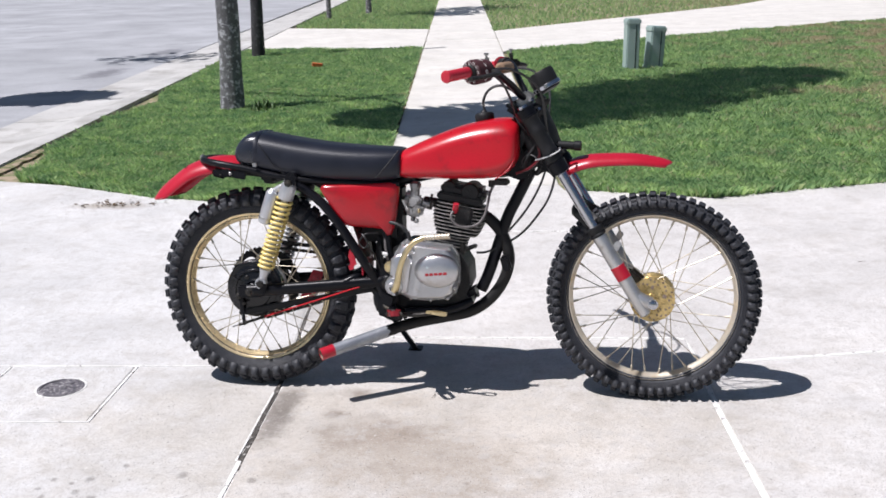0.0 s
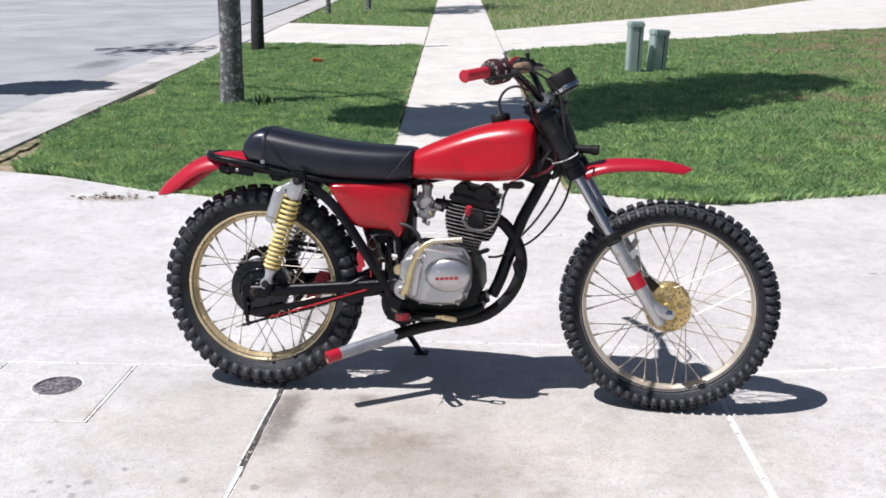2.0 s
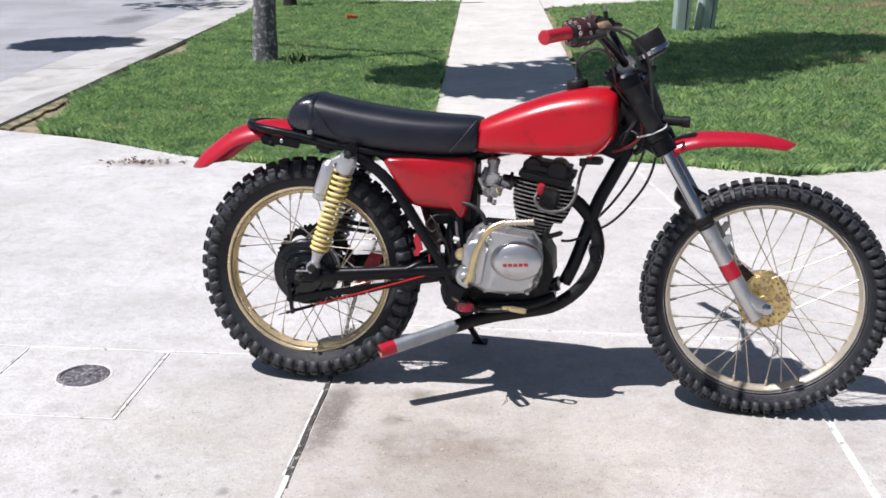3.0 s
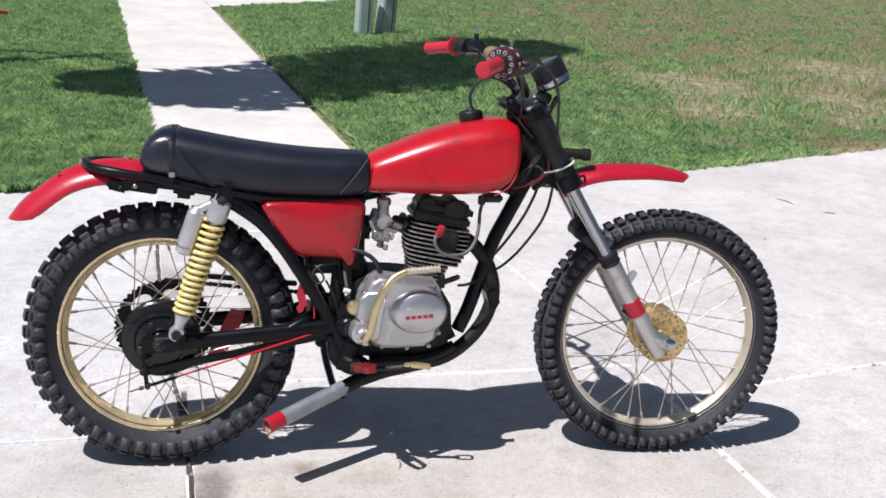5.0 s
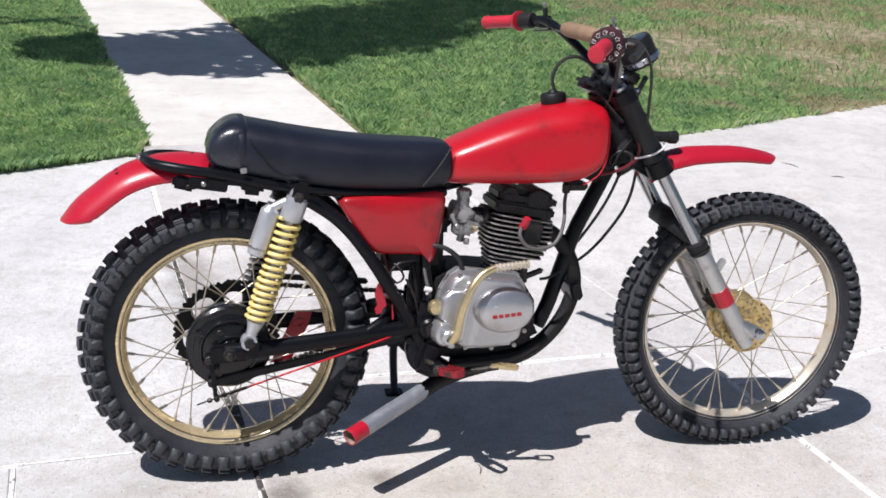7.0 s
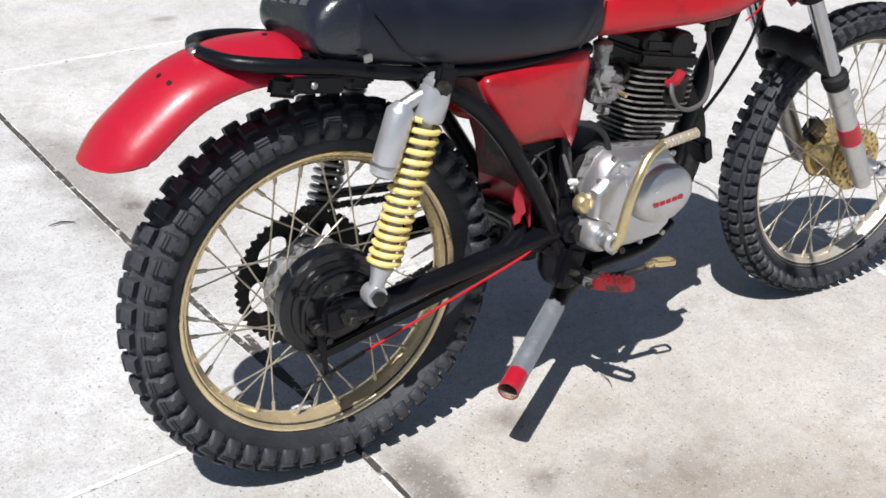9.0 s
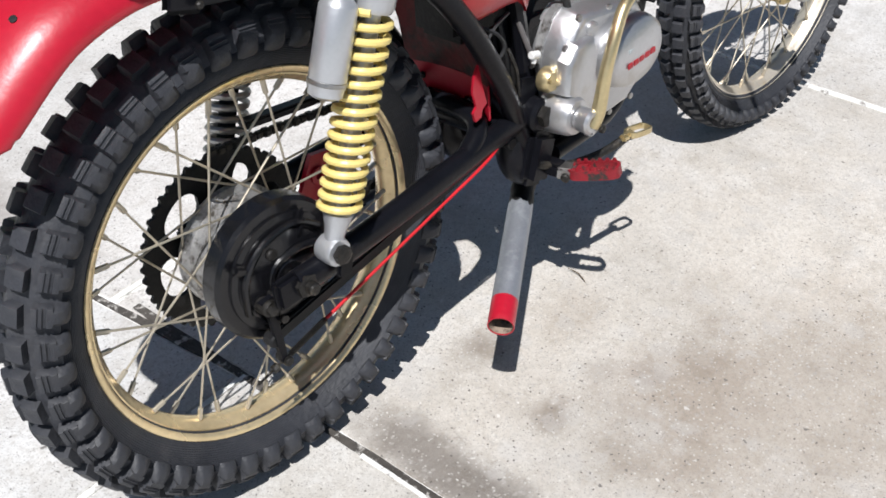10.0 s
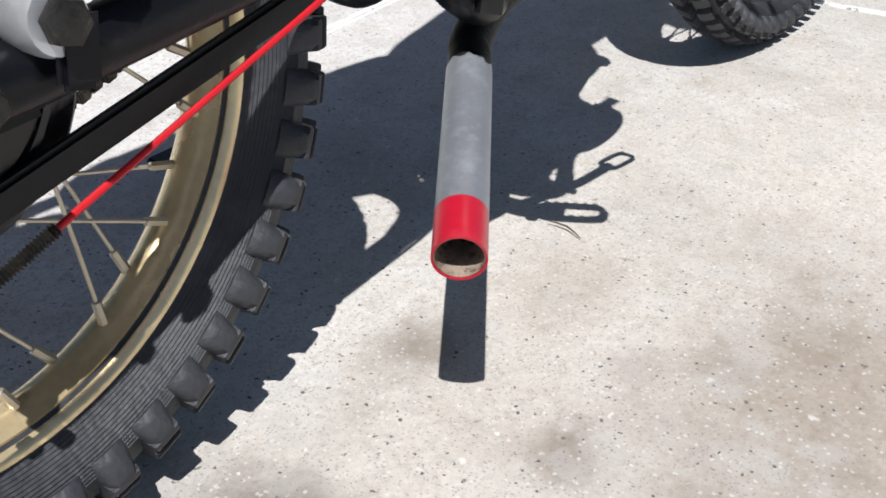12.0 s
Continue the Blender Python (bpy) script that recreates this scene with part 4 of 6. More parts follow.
for s in (-1, 1):
    at = lambda z, dy=0.0: Vector((on_fork(z), s * 0.092 + dy, z))
    lower = Mesh()
    top, end = at(0.55), at(0.30)
    L = (end - top).length
    lower.lathe([(0.012, -0.002), (0.022, 0), (0.0235, 0.01), (0.0225, 0.05), (0.0225, L * 0.7), (0.021, L * 0.9), (0.018, L), (0.010, L + 0.006)], top, end - top, 24)
    lower.tube([at(0.36), Vector((1.297, s * 0.092, 0.338)), Vector((1.318, s * 0.092, 0.334))], [0.019, 0.022, 0.019], 14, 3)
    lower.box(at(0.5) + Vector((0.026, 0, 0.012)), (0.02, 0.012, 0.04), (0, 31, 0), 0.004)
    leg = part("fork_leg", lower.move(STEER), ALLOY if s < 0 else STEEL, bike, "alloy fork leg with chrome tube")
    part("fork_tube", Mesh().rod(at(0.95), at(0.52), 0.0165, 20, 0.001).move(STEER), CHROME, leg)
    part("dust_seal", Mesh().lathe([(0.018, 0), (0.0265, 0.003), (0.0275, 0.015), (0.024, 0.022), (0.0265, 0.028), (0.024, 0.034), (0.018, 0.034)], at(0.575), FORK_DIR, 22).move(STEER), SMOOTHRUBBER, leg)
    part("fork_cover", Mesh().lathe([(0.017, 0), (0.029, 0.002), (0.0295, 0.014), (0.0265, 0.018), (0.0265, 0.05), (0.0285, 0.055), (0.0285, 0.07), (0.0262, 0.075), (0.0268, 0.13), (0.0285, 0.136), (0.0285, 0.17), (0.02, 0.175)], at(0.925), FORK_DIR, 22).move(STEER), SMOOTHRUBBER, leg)
    if s < 0:
        part("colour_band", Mesh().lathe([(0.0226, 0), (0.0236, 0.001), (0.0236, 0.046), (0.0226, 0.047)], at(0.452), FORK_DIR, 24, True).move(STEER), REDPLASTIC, leg, "red tape band")
    part("axle_clamp_nut", Mesh().lathe([(0.006, 0), (0.0135, 0.001), (0.0135, 0.01), (0.009, 0.012)], Vector((1.318, s * 0.112, 0.335)), (0, s, 0), 6).lathe([(0.0165, -0.004), (0.0165, 0.0)], Vector((1.318, s * 0.112, 0.335)), (0, s, 0), 16).move(STEER), CHROME, leg)
clamps = Mesh()
for z, t in ((0.93, 0.03), (0.762, 0.042)):
    c = Vector((on_fork(z) - 0.028, 0, z))
    clamps.box(c, (0.085, 0.16, t), (0, 31, 0), 0.01)
    for s in (-1, 1):
        clamps.lathe([(0.017, 0), (0.031, 0.003), (0.031, t), (0.017, t + 0.003)], Vector((on_fork(z), s * 0.092, z)) - FORK_DIR * t * 0.5, FORK_DIR, 20)
clamps.lathe([(0.012, 0), (0.02, 0.001), (0.02, 0.012), (0.012, 0.014)], Vector((on_fork(0.93) - 0.05, 0, 0.945)), -FORK_DIR, 8)
clamps.box((1.0, 0, 0.80), (0.035, 0.15, 0.06), (0, 31, 0), 0.01)
part("fork_clamp", clamps.move(STEER), BLACK, bike)
brace = Mesh().tube([(on_fork(0.57) - 0.0, -0.092, 0.585), (on_fork(0.6) - 0.035, -0.05, 0.62), (on_fork(0.6) - 0.04, 0.0, 0.625), (on_fork(0.6) - 0.035, 0.05, 0.62), (on_fork(0.57), 0.092, 0.585)], 0.026, 10, 4, 0.6)
brace.box((1.10, 0, 0.60), (0.10, 0.10, 0.012), (0, 45, 0), 0.004)
part("fork_flap", brace.move(STEER), SMOOTHRUBBER, bike, "black rubber flap behind front tyre")
part("turn_signal_stub", Mesh().rod((1.01, -0.03, 0.825), (1.075, -0.03, 0.822), 0.0135, 14).rod((1.06, -0.03, 0.8225), (1.085, -0.03, 0.822), 0.016, 14).move(STEER), SMOOTHRUBBER, bike)

# front wheel with gold drilled brake plate
hub = Mesh().lathe([(0.012, -0.06), (0.02, -0.06), (0.022, -0.045), (0.058, -0.043), (0.068, -0.038), (0.069, -0.032), (0.062, -0.028), (0.06, 0.0), (0.062, 0.028), (0.07, 0.032), (0.072, 0.04), (0.05, 0.045), (0.02, 0.05), (0.012, 0.06)], (0, 0, 0), (0, 1, 0), 40)
front_wheel = wheel("front_wheel", FRONT_AT, STEER, 0.272, 0.342, 0.037, 66, 0.0195, PALERIM, SPOKE, (hub, GOLDPAINT), "front spoked wheel with pale rim and gold drum hub", (0.06, 0.036, -0.036), (15.9, -1))
disc = Mesh()
seg = 60
for (r0, r1) in ((0.046, 0.071),):
    rings = [[Vector((r * math.cos(2 * math.pi * k / seg), y, r * math.sin(2 * math.pi * k / seg))) for k in range(seg)] for r, y in ((r0, -0.0455), (r1, -0.0455), (r1, -0.0495), (r0, -0.0495))]
    disc.loft(rings, closed=True)
disc.lathe([(0.02, -0.046), (0.047, -0.046), (0.047, -0.0485), (0.034, -0.0475), (0.02, -0.052)], (0, 0, 0), (0, 1, 0), 40, closed=True)
part("hub_plate", disc, GOLDPAINT, front_wheel, "gold hub plate with drilled holes")
# drilled holes are dark discs on the plate, their shade put into colour
drill = Mesh()
for i in range(30):
    a = 2 * math.pi * i / 30
    r = (0.052, 0.059, 0.0655)[i % 3]
    drill.lathe([(0.001, 0), (0.0038, 0.0002), (0.0038, 0.0006), (0.001, 0.0008)], (r * math.cos(a), -0.0497, r * math.sin(a)), (0, -1, 0), 8)
for i in range(5):
    a = 2 * math.pi * i / 5 + 0.3
    drill.lathe([(0.001, 0), (0.007, 0.0004), (0.007, 0.0012), (0.001, 0.0014)], (0.040 * math.cos(a), -0.0484, 0.040 * math.sin(a)), (0, -1, 0), 10)
part("drill_dot", drill, SOOT, front_wheel)
for i in range(8):
    part("plate_rib", Mesh().box((0, 0, 0), (0.03, 0.004, 0.005), bevel=0.0015, m=Matrix.Rotation(radians(45 * i + 10), 4, "Y") @ Matrix.Translation((0.034, -0.0495, 0))), GOLDPAINT, front_wheel)
part("caliper", Mesh().box((-0.058, 0.03, 0.052), (0.05, 0.03, 0.07), (0, -50, 0), 0.01), GREASE, front_wheel)

# shock absorbers
for s in (-1, 1):
    top, bot = Vector((0.153, s * 0.121, 0.705)), Vector((0.043, s * 0.111, 0.372))
    d = (bot - top).normalized()
    L = (bot - top).length
    body = Mesh()
    body.lathe([(0.016, 0.0), (0.0245, 0.006), (0.026, 0.02), (0.026, 0.05), (0.023, 0.056), (0.012, 0.058), (0.012, L - 0.06), (0.015, L - 0.055), (0.02, L - 0.05), (0.014, L - 0.03), (0.012, L - 0.01)], top, d, 24)
    for p in (top, bot):
        body.lathe([(0.010, -0.014), (0.0175, -0.014), (0.019, -0.01), (0.019, 0.01), (0.0175, 0.014), (0.010, 0.014)], p, (0, 1, 0), 20, closed=True)
    shock = part("shock_absorber", body, SILVER if s < 0 else MATT, bike, "rear shock with exposed coil spring")
    coil, turns, per = [], 15.5, 14
    u = d.orthogonal().normalized()
    w = d.cross(u)
    a0, a1 = 0.055, L - 0.052
    for i in range(int(turns * per) + 1):
        q = i / (turns * per)
        ease = q + 0.02 * math.sin(q * math.pi)
        an = 2 * math.pi * turns * q
        coil.append(top + d * (a0 + (a1 - a0) * ease) + 0.024 * (math.cos(an) * u + math.sin(an) * w))
    part("spring", Mesh().tube(coil, 0.0048, 8, 0), YELLOW if s < 0 else STEEL, shock, "chipped yellow coil spring" if s < 0 else "bare steel coil spring")
    if s < 0:
        rt, rb = Vector((0.0945, -0.113, 0.673)), Vector((0.0605, -0.112, 0.575))
        part("gas_reservoir", Mesh().lathe([(0.012, -0.012), (0.016, -0.006), (0.021, 0.0), (0.0225, 0.004), (0.0225, 0.095), (0.0205, 0.098), (0.0205, 0.104), (0.014, 0.108)], rt, rb - rt, 24), SILVER, shock, "silver gas reservoir")
        rd = (rb - rt).normalized()
        part("end_ring", Mesh().lathe([(0.0225, 0.0), (0.0236, 0.001), (0.0236, 0.005), (0.0225, 0.006)], rt + rd * 0.086, rd, 24, True), STEEL, shock)
        part("reservoir_neck", Mesh().tube([(0.141, -0.12, 0.693), (0.126, -0.118, 0.692), (0.098, -0.113, 0.678)], 0.011, 12, 4), ALLOY, shock)
    for p in (bot, top):
        part("mount_bolt", Mesh().lathe([(0.004, 0), (0.0125, 0.001), (0.0125, 0.01), (0.007, 0.012)], p + Vector((0, s * 0.014, 0)), (0, s, 0), 6), GREASE, shock)
    part("clevis", Mesh().box(bot + Vector((0.008, s * 0.012, -0.016)), (0.026, 0.007, 0.042), (0, 10, 0), 0.004), BLACK, shock)
    part("clevis", Mesh().box(top + Vector((0.006, s * 0.012, 0.012)), (0.036, 0.01, 0.046), (0, 15, 0), 0.008), BLACK, shock)

# engine
case = Mesh()
outline = [(0.455, 0.39), (0.465, 0.44), (0.492, 0.492), (0.53, 0.508), (0.60, 0.506), (0.66, 0.5), (0.71, 0.475), (0.738, 0.43), (0.742, 0.37), (0.72, 0.32), (0.67, 0.292), (0.58, 0.285), (0.50, 0.3), (0.468, 0.335)]
case.plate(outline, 0.09, -0.07)
engine = part("engine", case, MATT, bike, "greasy single-cylinder engine")
engine.location = (-0.010, 0.004, 0.0)
cover_outline = [(0.486, 0.385), (0.488, 0.43), (0.5, 0.475), (0.52, 0.508), (0.54, 0.521), (0.572, 0.518), (0.63, 0.51), (0.685, 0.504), (0.705, 0.475), (0.711, 0.43), (0.709, 0.385), (0.695, 0.346), (0.668, 0.328), (0.60, 0.323), (0.55, 0.326), (0.515, 0.343), (0.496, 0.36)]
cov = part("clutch_cover", Mesh().plate(cover_outline, -0.065, -0.128, 0.1, 0.95), COVER, engine, "worn silver clutch cover", 30)
bv = cov.modifiers.new("edge", "BEVEL")
bv.width, bv.segments = 0.003, 2
part("round_cover", Mesh().lathe([(0.05, 0.0), (0.081, 0.004), (0.082, 0.022), (0.077, 0.034), (0.066, 0.041), (0.03, 0.045), (0.002, 0.046)], (0, 0, 0), (0, -1, 0), 48).move(Matrix.Translation((0.644, -0.115, 0.429)) @ Matrix.Diagonal((0.9, 1, 0.68, 1))), COVER, engine, "round silver cover with red lettering bars")
part("cover_boss", Mesh().lathe([(0.034, 0.0), (0.033, 0.02), (0.03, 0.042), (0.026, 0.05), (0.015, 0.052)], (0.504, -0.098, 0.376), (0, -1, 0), 28), COVER, engine, "polished kick shaft housing")
part("cover_shoulder", Mesh().plate([(0.487, 0.412), (0.492, 0.462), (0.515, 0.484), (0.556, 0.486), (0.566, 0.462), (0.556, 0.40), (0.548, 0.352), (0.528, 0.345), (0.515, 0.392)], -0.12, -0.141, 0.12, 0.93), COVER, engine, "raised shoulder of the clutch cover", 30)
part("cover_flange", Mesh().plate([(cx * 1.02 - 0.012, cz * 1.02 - 0.0085) for cx, cz in cover_outline], -0.075, -0.088), DARKALLOY, engine)
part("cover_plug", Mesh().rod((0.56, -0.12, 0.49), (0.56, -0.135, 0.488), 0.012, 14, 0.004), COVER, engine)
for rib_z, rib_h in ((0.338, 0.006), (0.352, 0.005), (0.366, 0.004)):
    part("cover_rib", Mesh().box((0.61, -0.119, rib_z), (0.115, 0.012, rib_h), (0, -2, 0), 0.002), COVER, engine)
for i, (x, z) in enumerate(((0.508, 0.475), (0.495, 0.40), (0.538, 0.511), (0.61, 0.503), (0.682, 0.495), (0.702, 0.46), (0.7, 0.37), (0.676, 0.336), (0.62, 0.331), (0.556, 0.335))):
    part("cover_screw", Mesh().lathe([(0.002, 0), (0.0055, 0.001), (0.0055, 0.006), (0.003, 0.007)], (x, -0.118, z), (0, -1, 0), 10), STEEL, engine)
part("oil_cap", Mesh().lathe([(0.006, 0), (0.019, 0.002), (0.019, 0.012), (0.014, 0.02), (0.004, 0.021)], (0.486, -0.1, 0.432), (-0.1, -1, 0.05), 20).box((0.482, -0.122, 0.432), (0.026, 0.008, 0.006), (0, 30, 0), 0.002), BRASS, engine, "brass oil filler cap")
for i in range(5):
    part("lettering_bar", Mesh().box((0.615 + 0.0145 * i, -0.1608, 0.4195 + 0.0012 * i), (0.0115, 0.0022, 0.0085), (0, -4, 0), 0.0005), REDINK, engine)
part("print_bar", Mesh().box((0.632, -0.159, 0.443), (0.04, 0.0015, 0.006), (0, -4, 0), 0.0005), GREYINK, engine)

# cylinder with fins, leaning forward
cyl_m = Matrix.Translation((0.672, -0.003, 0.485)) @ Matrix.Rotation(radians(10), 4, "Y")
barrel = Mesh().lathe([(0.05, 0), (0.05, 0.115)], (0, 0, 0), (0, 0, 1), 32).move(cyl_m)
cylinder = part("cylinder", barrel, HEADBLACK, engine)
for i in range(13):
    h = 0.012 + i * 0.0105 if i < 4 else 0.056 + (i - 4) * 0.0116
    upper = i >= 4
    sx = (0.098, 0.1, 0.104, 0.11, 0.138, 0.15, 0.158, 0.164, 0.168, 0.17, 0.168, 0.164, 0.158)[i]
    sy = min(sx, 0.132)
    shift = 0.01 if upper else 0.0
    for nm, zz, t, sc, mt in (("cooling_fin", h, 0.0034, 1.0, HEADBLACK), ("fin_edge", h, 0.0036, 1.0, FIN)):
        o = Mesh()
        n = 40
        rings = []
        grow = 1.012 if nm == "fin_edge" else 1.0
        prof = ((-t / 2, 1.0), (t / 2, 1.0)) if nm == "cooling_fin" else ((-t / 2, 0.985), (-t / 2, 1.0), (t / 2, 1.0), (t / 2, 0.985))
        for dz, sc2 in prof:
            ring = []
            for k in range(n):
                a = 2 * math.pi * k / n
                ca, sa = math.cos(a), math.sin(a)
                ring.append(Vector((shift + sx / 2 * grow * sc2 * math.copysign(abs(ca) ** 0.45, ca), sy / 2 * grow * sc2 * math.copysign(abs(sa) ** 0.45, sa), zz + dz)))
            rings.append(ring)
        o.loft(rings, closed=nm == "fin_edge")
        part(nm, o.move(cyl_m), mt, engine)
head = Mesh().box((0.006, 0, 0.17), (0.15, 0.125, 0.026), (0, 0, 0), 0.006).box((0.012, 0, 0.194), (0.15, 0.11, 0.042), (0, 0, 0), 0.014)
head.rod((0.035, -0.058, 0.195), (0.035, 0.058, 0.195), 0.03, 22, 0.004).rod((-0.035, -0.052, 0.197), (-0.035, 0.052, 0.197), 0.024, 20, 0.004)
head.box((0.03, -0.066, 0.12), (0.055, 0.02, 0.06), (0, 0, 0), 0.008)
part("cylinder_head", head.move(cyl_m), HEADBLACK, engine, "black cylinder head")
part("spark_plug_cap", Mesh().tube([(0.695, -0.075, 0.612), (0.698, -0.092, 0.622), (0.702, -0.1, 0.64)], [0.0075, 0.010, 0.009], 10, 3), REDRUBBER, engine, "red plug cap")
part("plug_lead", Mesh().tube([(0.695, -0.085, 0.622), (0.685, -0.1, 0.60), (0.70, -0.105, 0.575), (0.73, -0.105, 0.566), (0.768, -0.1, 0.574), (0.79, -0.09, 0.60), (0.80, -0.08, 0.635), (0.806, -0.06, 0.672), (0.818, -0.04, 0.70)], 0.0045, 8, 5), GREYWIRE, engine)
carb = Mesh().rod((0.575, -0.04, 0.622), (0.615, -0.035, 0.61), 0.017, 16).lathe([(0.019, 0), (0.028, 0.002), (0.028, 0.014), (0.022, 0.02), (0.022, 0.03)], (0.515, -0.04, 0.64), (1, 0, -0.25), 20)
carb.box((0.55, -0.042, 0.625), (0.05, 0.05, 0.05), (0, 12, 0), 0.008).rod((0.55, -0.042, 0.64), (0.553, -0.042, 0.69), 0.017, 16).lathe([(0.02, 0), (0.025, 0.004), (0.023, 0.03), (0.014, 0.036), (0.006, 0.038)], (0.547, -0.045, 0.608), (-0.15, 0, -1), 18)
carb.box((0.562, -0.072, 0.60), (0.03, 0.02, 0.03), (0, 12, 0), 0.005).rod((0.56, -0.06, 0.565), (0.557, -0.06, 0.55), 0.008, 10)
part("carburettor", carb.move(Matrix.Translation((0.558, -0.042, 0.634)) @ Matrix.Diagonal((0.9, 0.9, 0.9, 1)) @ Matrix.Translation((-0.55, 0.042, -0.62))), DARKALLOY, engine, "small cast alloy carburettor")
part("carburettor_cap", Mesh().lathe([(0.006, 0), (0.0175, 0.001), (0.0185, 0.004), (0.0185, 0.014), (0.014, 0.019), (0.006, 0.021)], (0.56, -0.043, 0.684), (0.06, 0, 1), 18), DARKALLOY, engine)
part("float_bowl", Mesh().box((0.563, -0.048, 0.61), (0.046, 0.046, 0.032), (0, 16, 0), 0.008).rod((0.556, -0.05, 0.596), (0.551, -0.05, 0.576), 0.0085, 6).box((0.566, -0.048, 0.626), (0.056, 0.056, 0.006), (0, 16, 0), 0.002), DARKALLOY, engine, "dull float bowl with drain nut")
part("choke_lever", Mesh().box((0.532, -0.074, 0.63), (0.008, 0.004, 0.04), (0, -25, 0), 0.0015).rod((0.538, -0.066, 0.618), (0.538, -0.078, 0.618), 0.006, 10), STEEL, engine)
part("idle_screw", Mesh().rod((0.575, -0.07, 0.618), (0.58, -0.094, 0.612), 0.0045, 8), BRASS, engine)
part("intake_manifold", Mesh().rod((0.585, -0.038, 0.642), (0.66, -0.02, 0.628), 0.016, 16).lathe([(0.016, 0), (0.026, 0.001), (0.026, 0.008), (0.016, 0.009)], (0.605, -0.034, 0.638), (1, 0.2, -0.15), 18), GREASE, engine)
part("intake_boot", Mesh().rod((0.50, -0.03, 0.64), (0.455, -0.02, 0.64), 0.025, 16), SMOOTHRUBBER, engine)
part("throttle_cable", Mesh().tube([(0.553, -0.042, 0.69), (0.558, -0.04, 0.72), (0.58, -0.03, 0.74)], 0.004, 8, 4), CABLE, engine)
part("breather_hose", Mesh().tube([(0.45, -0.05, 0.56), (0.475, -0.075, 0.574), (0.51, -0.085, 0.568), (0.54, -0.09, 0.545), (0.552, -0.092, 0.508)], 0.006, 10, 5), CABLE, engine)
part("drain_hose", Mesh().tube([(0.46, -0.06, 0.55), (0.465, -0.08, 0.50), (0.472, -0.09, 0.465), (0.475, -0.085, 0.45)], 0.004, 8, 5), GREYWIRE, engine)
part("clutch_lever_arm", Mesh().box((0.735, -0.05, 0.49), (0.06, 0.012, 0.014), (0, -20, 0), 0.004).rod((0.715, -0.05, 0.47), (0.715, -0.05, 0.505), 0.009, 12), GREASE, engine)
kick = part("kick_starter", Mesh().tube([(0.511, -0.168, 0.366), (0.521, -0.173, 0.39), (0.532, -0.175, 0.445), (0.55, -0.175, 0.49), (0.574, -0.17, 0.522), (0.6, -0.167, 0.536), (0.612, -0.166, 0.54)], [0.012, 0.011, 0.0095, 0.009, 0.009, 0.0085, 0.008], 12, 6), BRASS, engine, "gold-painted kick starter lever")
ribs = Mesh().tube([(0.608, -0.166, 0.539), (0.69, -0.165, 0.546)], 0.0075, 12, 0)
for i in range(9):
    c = Vector((0.612, -0.166, 0.539)).lerp(Vector((0.688, -0.165, 0.546)), i / 8)
    ribs.lathe([(0.007, -0.0028), (0.0098, -0.0018), (0.0098, 0.0018), (0.007, 0.0028)], c, (1, 0, 0.09), 12)
part("kick_pedal", ribs, PALERIM, kick, "ribbed pale metal pedal")
part("kick_boss", Mesh().lathe([(0.006, 0.012), (0.012, 0.0), (0.0175, 0.001), (0.0185, 0.006), (0.0185, 0.022), (0.015, 0.026), (0.009, 0.026), (0.008, 0.018)], (0.505, -0.15, 0.376), (0, -1, 0), 20).box((0.513, -0.166, 0.364), (0.026, 0.018, 0.022), (0, -20, 0), 0.004), COVER, kick)
part("clamp_bolt", Mesh().lathe([(0.003, 0), (0.006, 0.001), (0.006, 0.007), (0.003, 0.008)], (0.522, -0.176, 0.36), (0, -1, 0), 6), GREASE, kick)

# exhaust
EX = [(0.755, 0, 0.60), (0.795, 0, 0.574), (0.834, 0, 0.522), (0.852, 0, 0.45), (0.834, 0, 0.378), (0.79, 0, 0.316), (0.725, -0.004, 0.272), (0.63, -0.01, 0.25), (0.56, -0.018, 0.2365), (0.496, -0.0408, 0.2219), (0.475, -0.0544, 0.216), (0.448, -0.0717, 0.2086)]
pipe = part("exhaust_pipe", Mesh().tube(EX, [0.018] + [0.019] * 10 + [0.0192], 18, 6), MATT, bike, "black header with grey pipe and red tip")
a, b = Vector((0.455, -0.0672, 0.2105)), Vector((0.261, -0.191, 0.157))
d = (b - a).normalized()
full = (b - a).length


def hollow(start, stop, r, wall):
    k, e = a + d * start, a + d * stop
    return Mesh().lathe([(r - wall, 0), (r, 0), (r, (e - k).length), (r - wall, (e - k).length)], k, d, 32, closed=True)


sleeve = hollow(0.0, full - 0.046, 0.0197, 0.002)
for k in range(64):
    sleeve.v[k] += d * 0.012 * noise.noise(Vector((math.cos(k * math.pi / 16) * 2.2, math.sin(k * math.pi / 16) * 2.2, 3.0)))
part("pipe_sleeve", sleeve, PIPEGREY, pipe, "scuffed grey tail pipe")
part("pipe_tip", hollow(full - 0.046, full, 0.0197, 0.0016), REDPLASTIC, pipe, "red-painted open pipe tip")
part("pipe_inside", Mesh().lathe([(0.0178, 0.02), (0.0178, full - 0.001), (0.0172, full - 0.001), (0.0172, 0.02)], a, d, 28, closed=True), SOOT, pipe, "sooty inside of the pipe")
part("pipe_bracket", Mesh().rod((0.472, -0.045, 0.272), (0.472, -0.085, 0.272), 0.008, 8), BLACK, pipe)

# pegs, pedal, stand
peg_m = pose(0.486, -0.138, 0.288, -11, 0, 22)


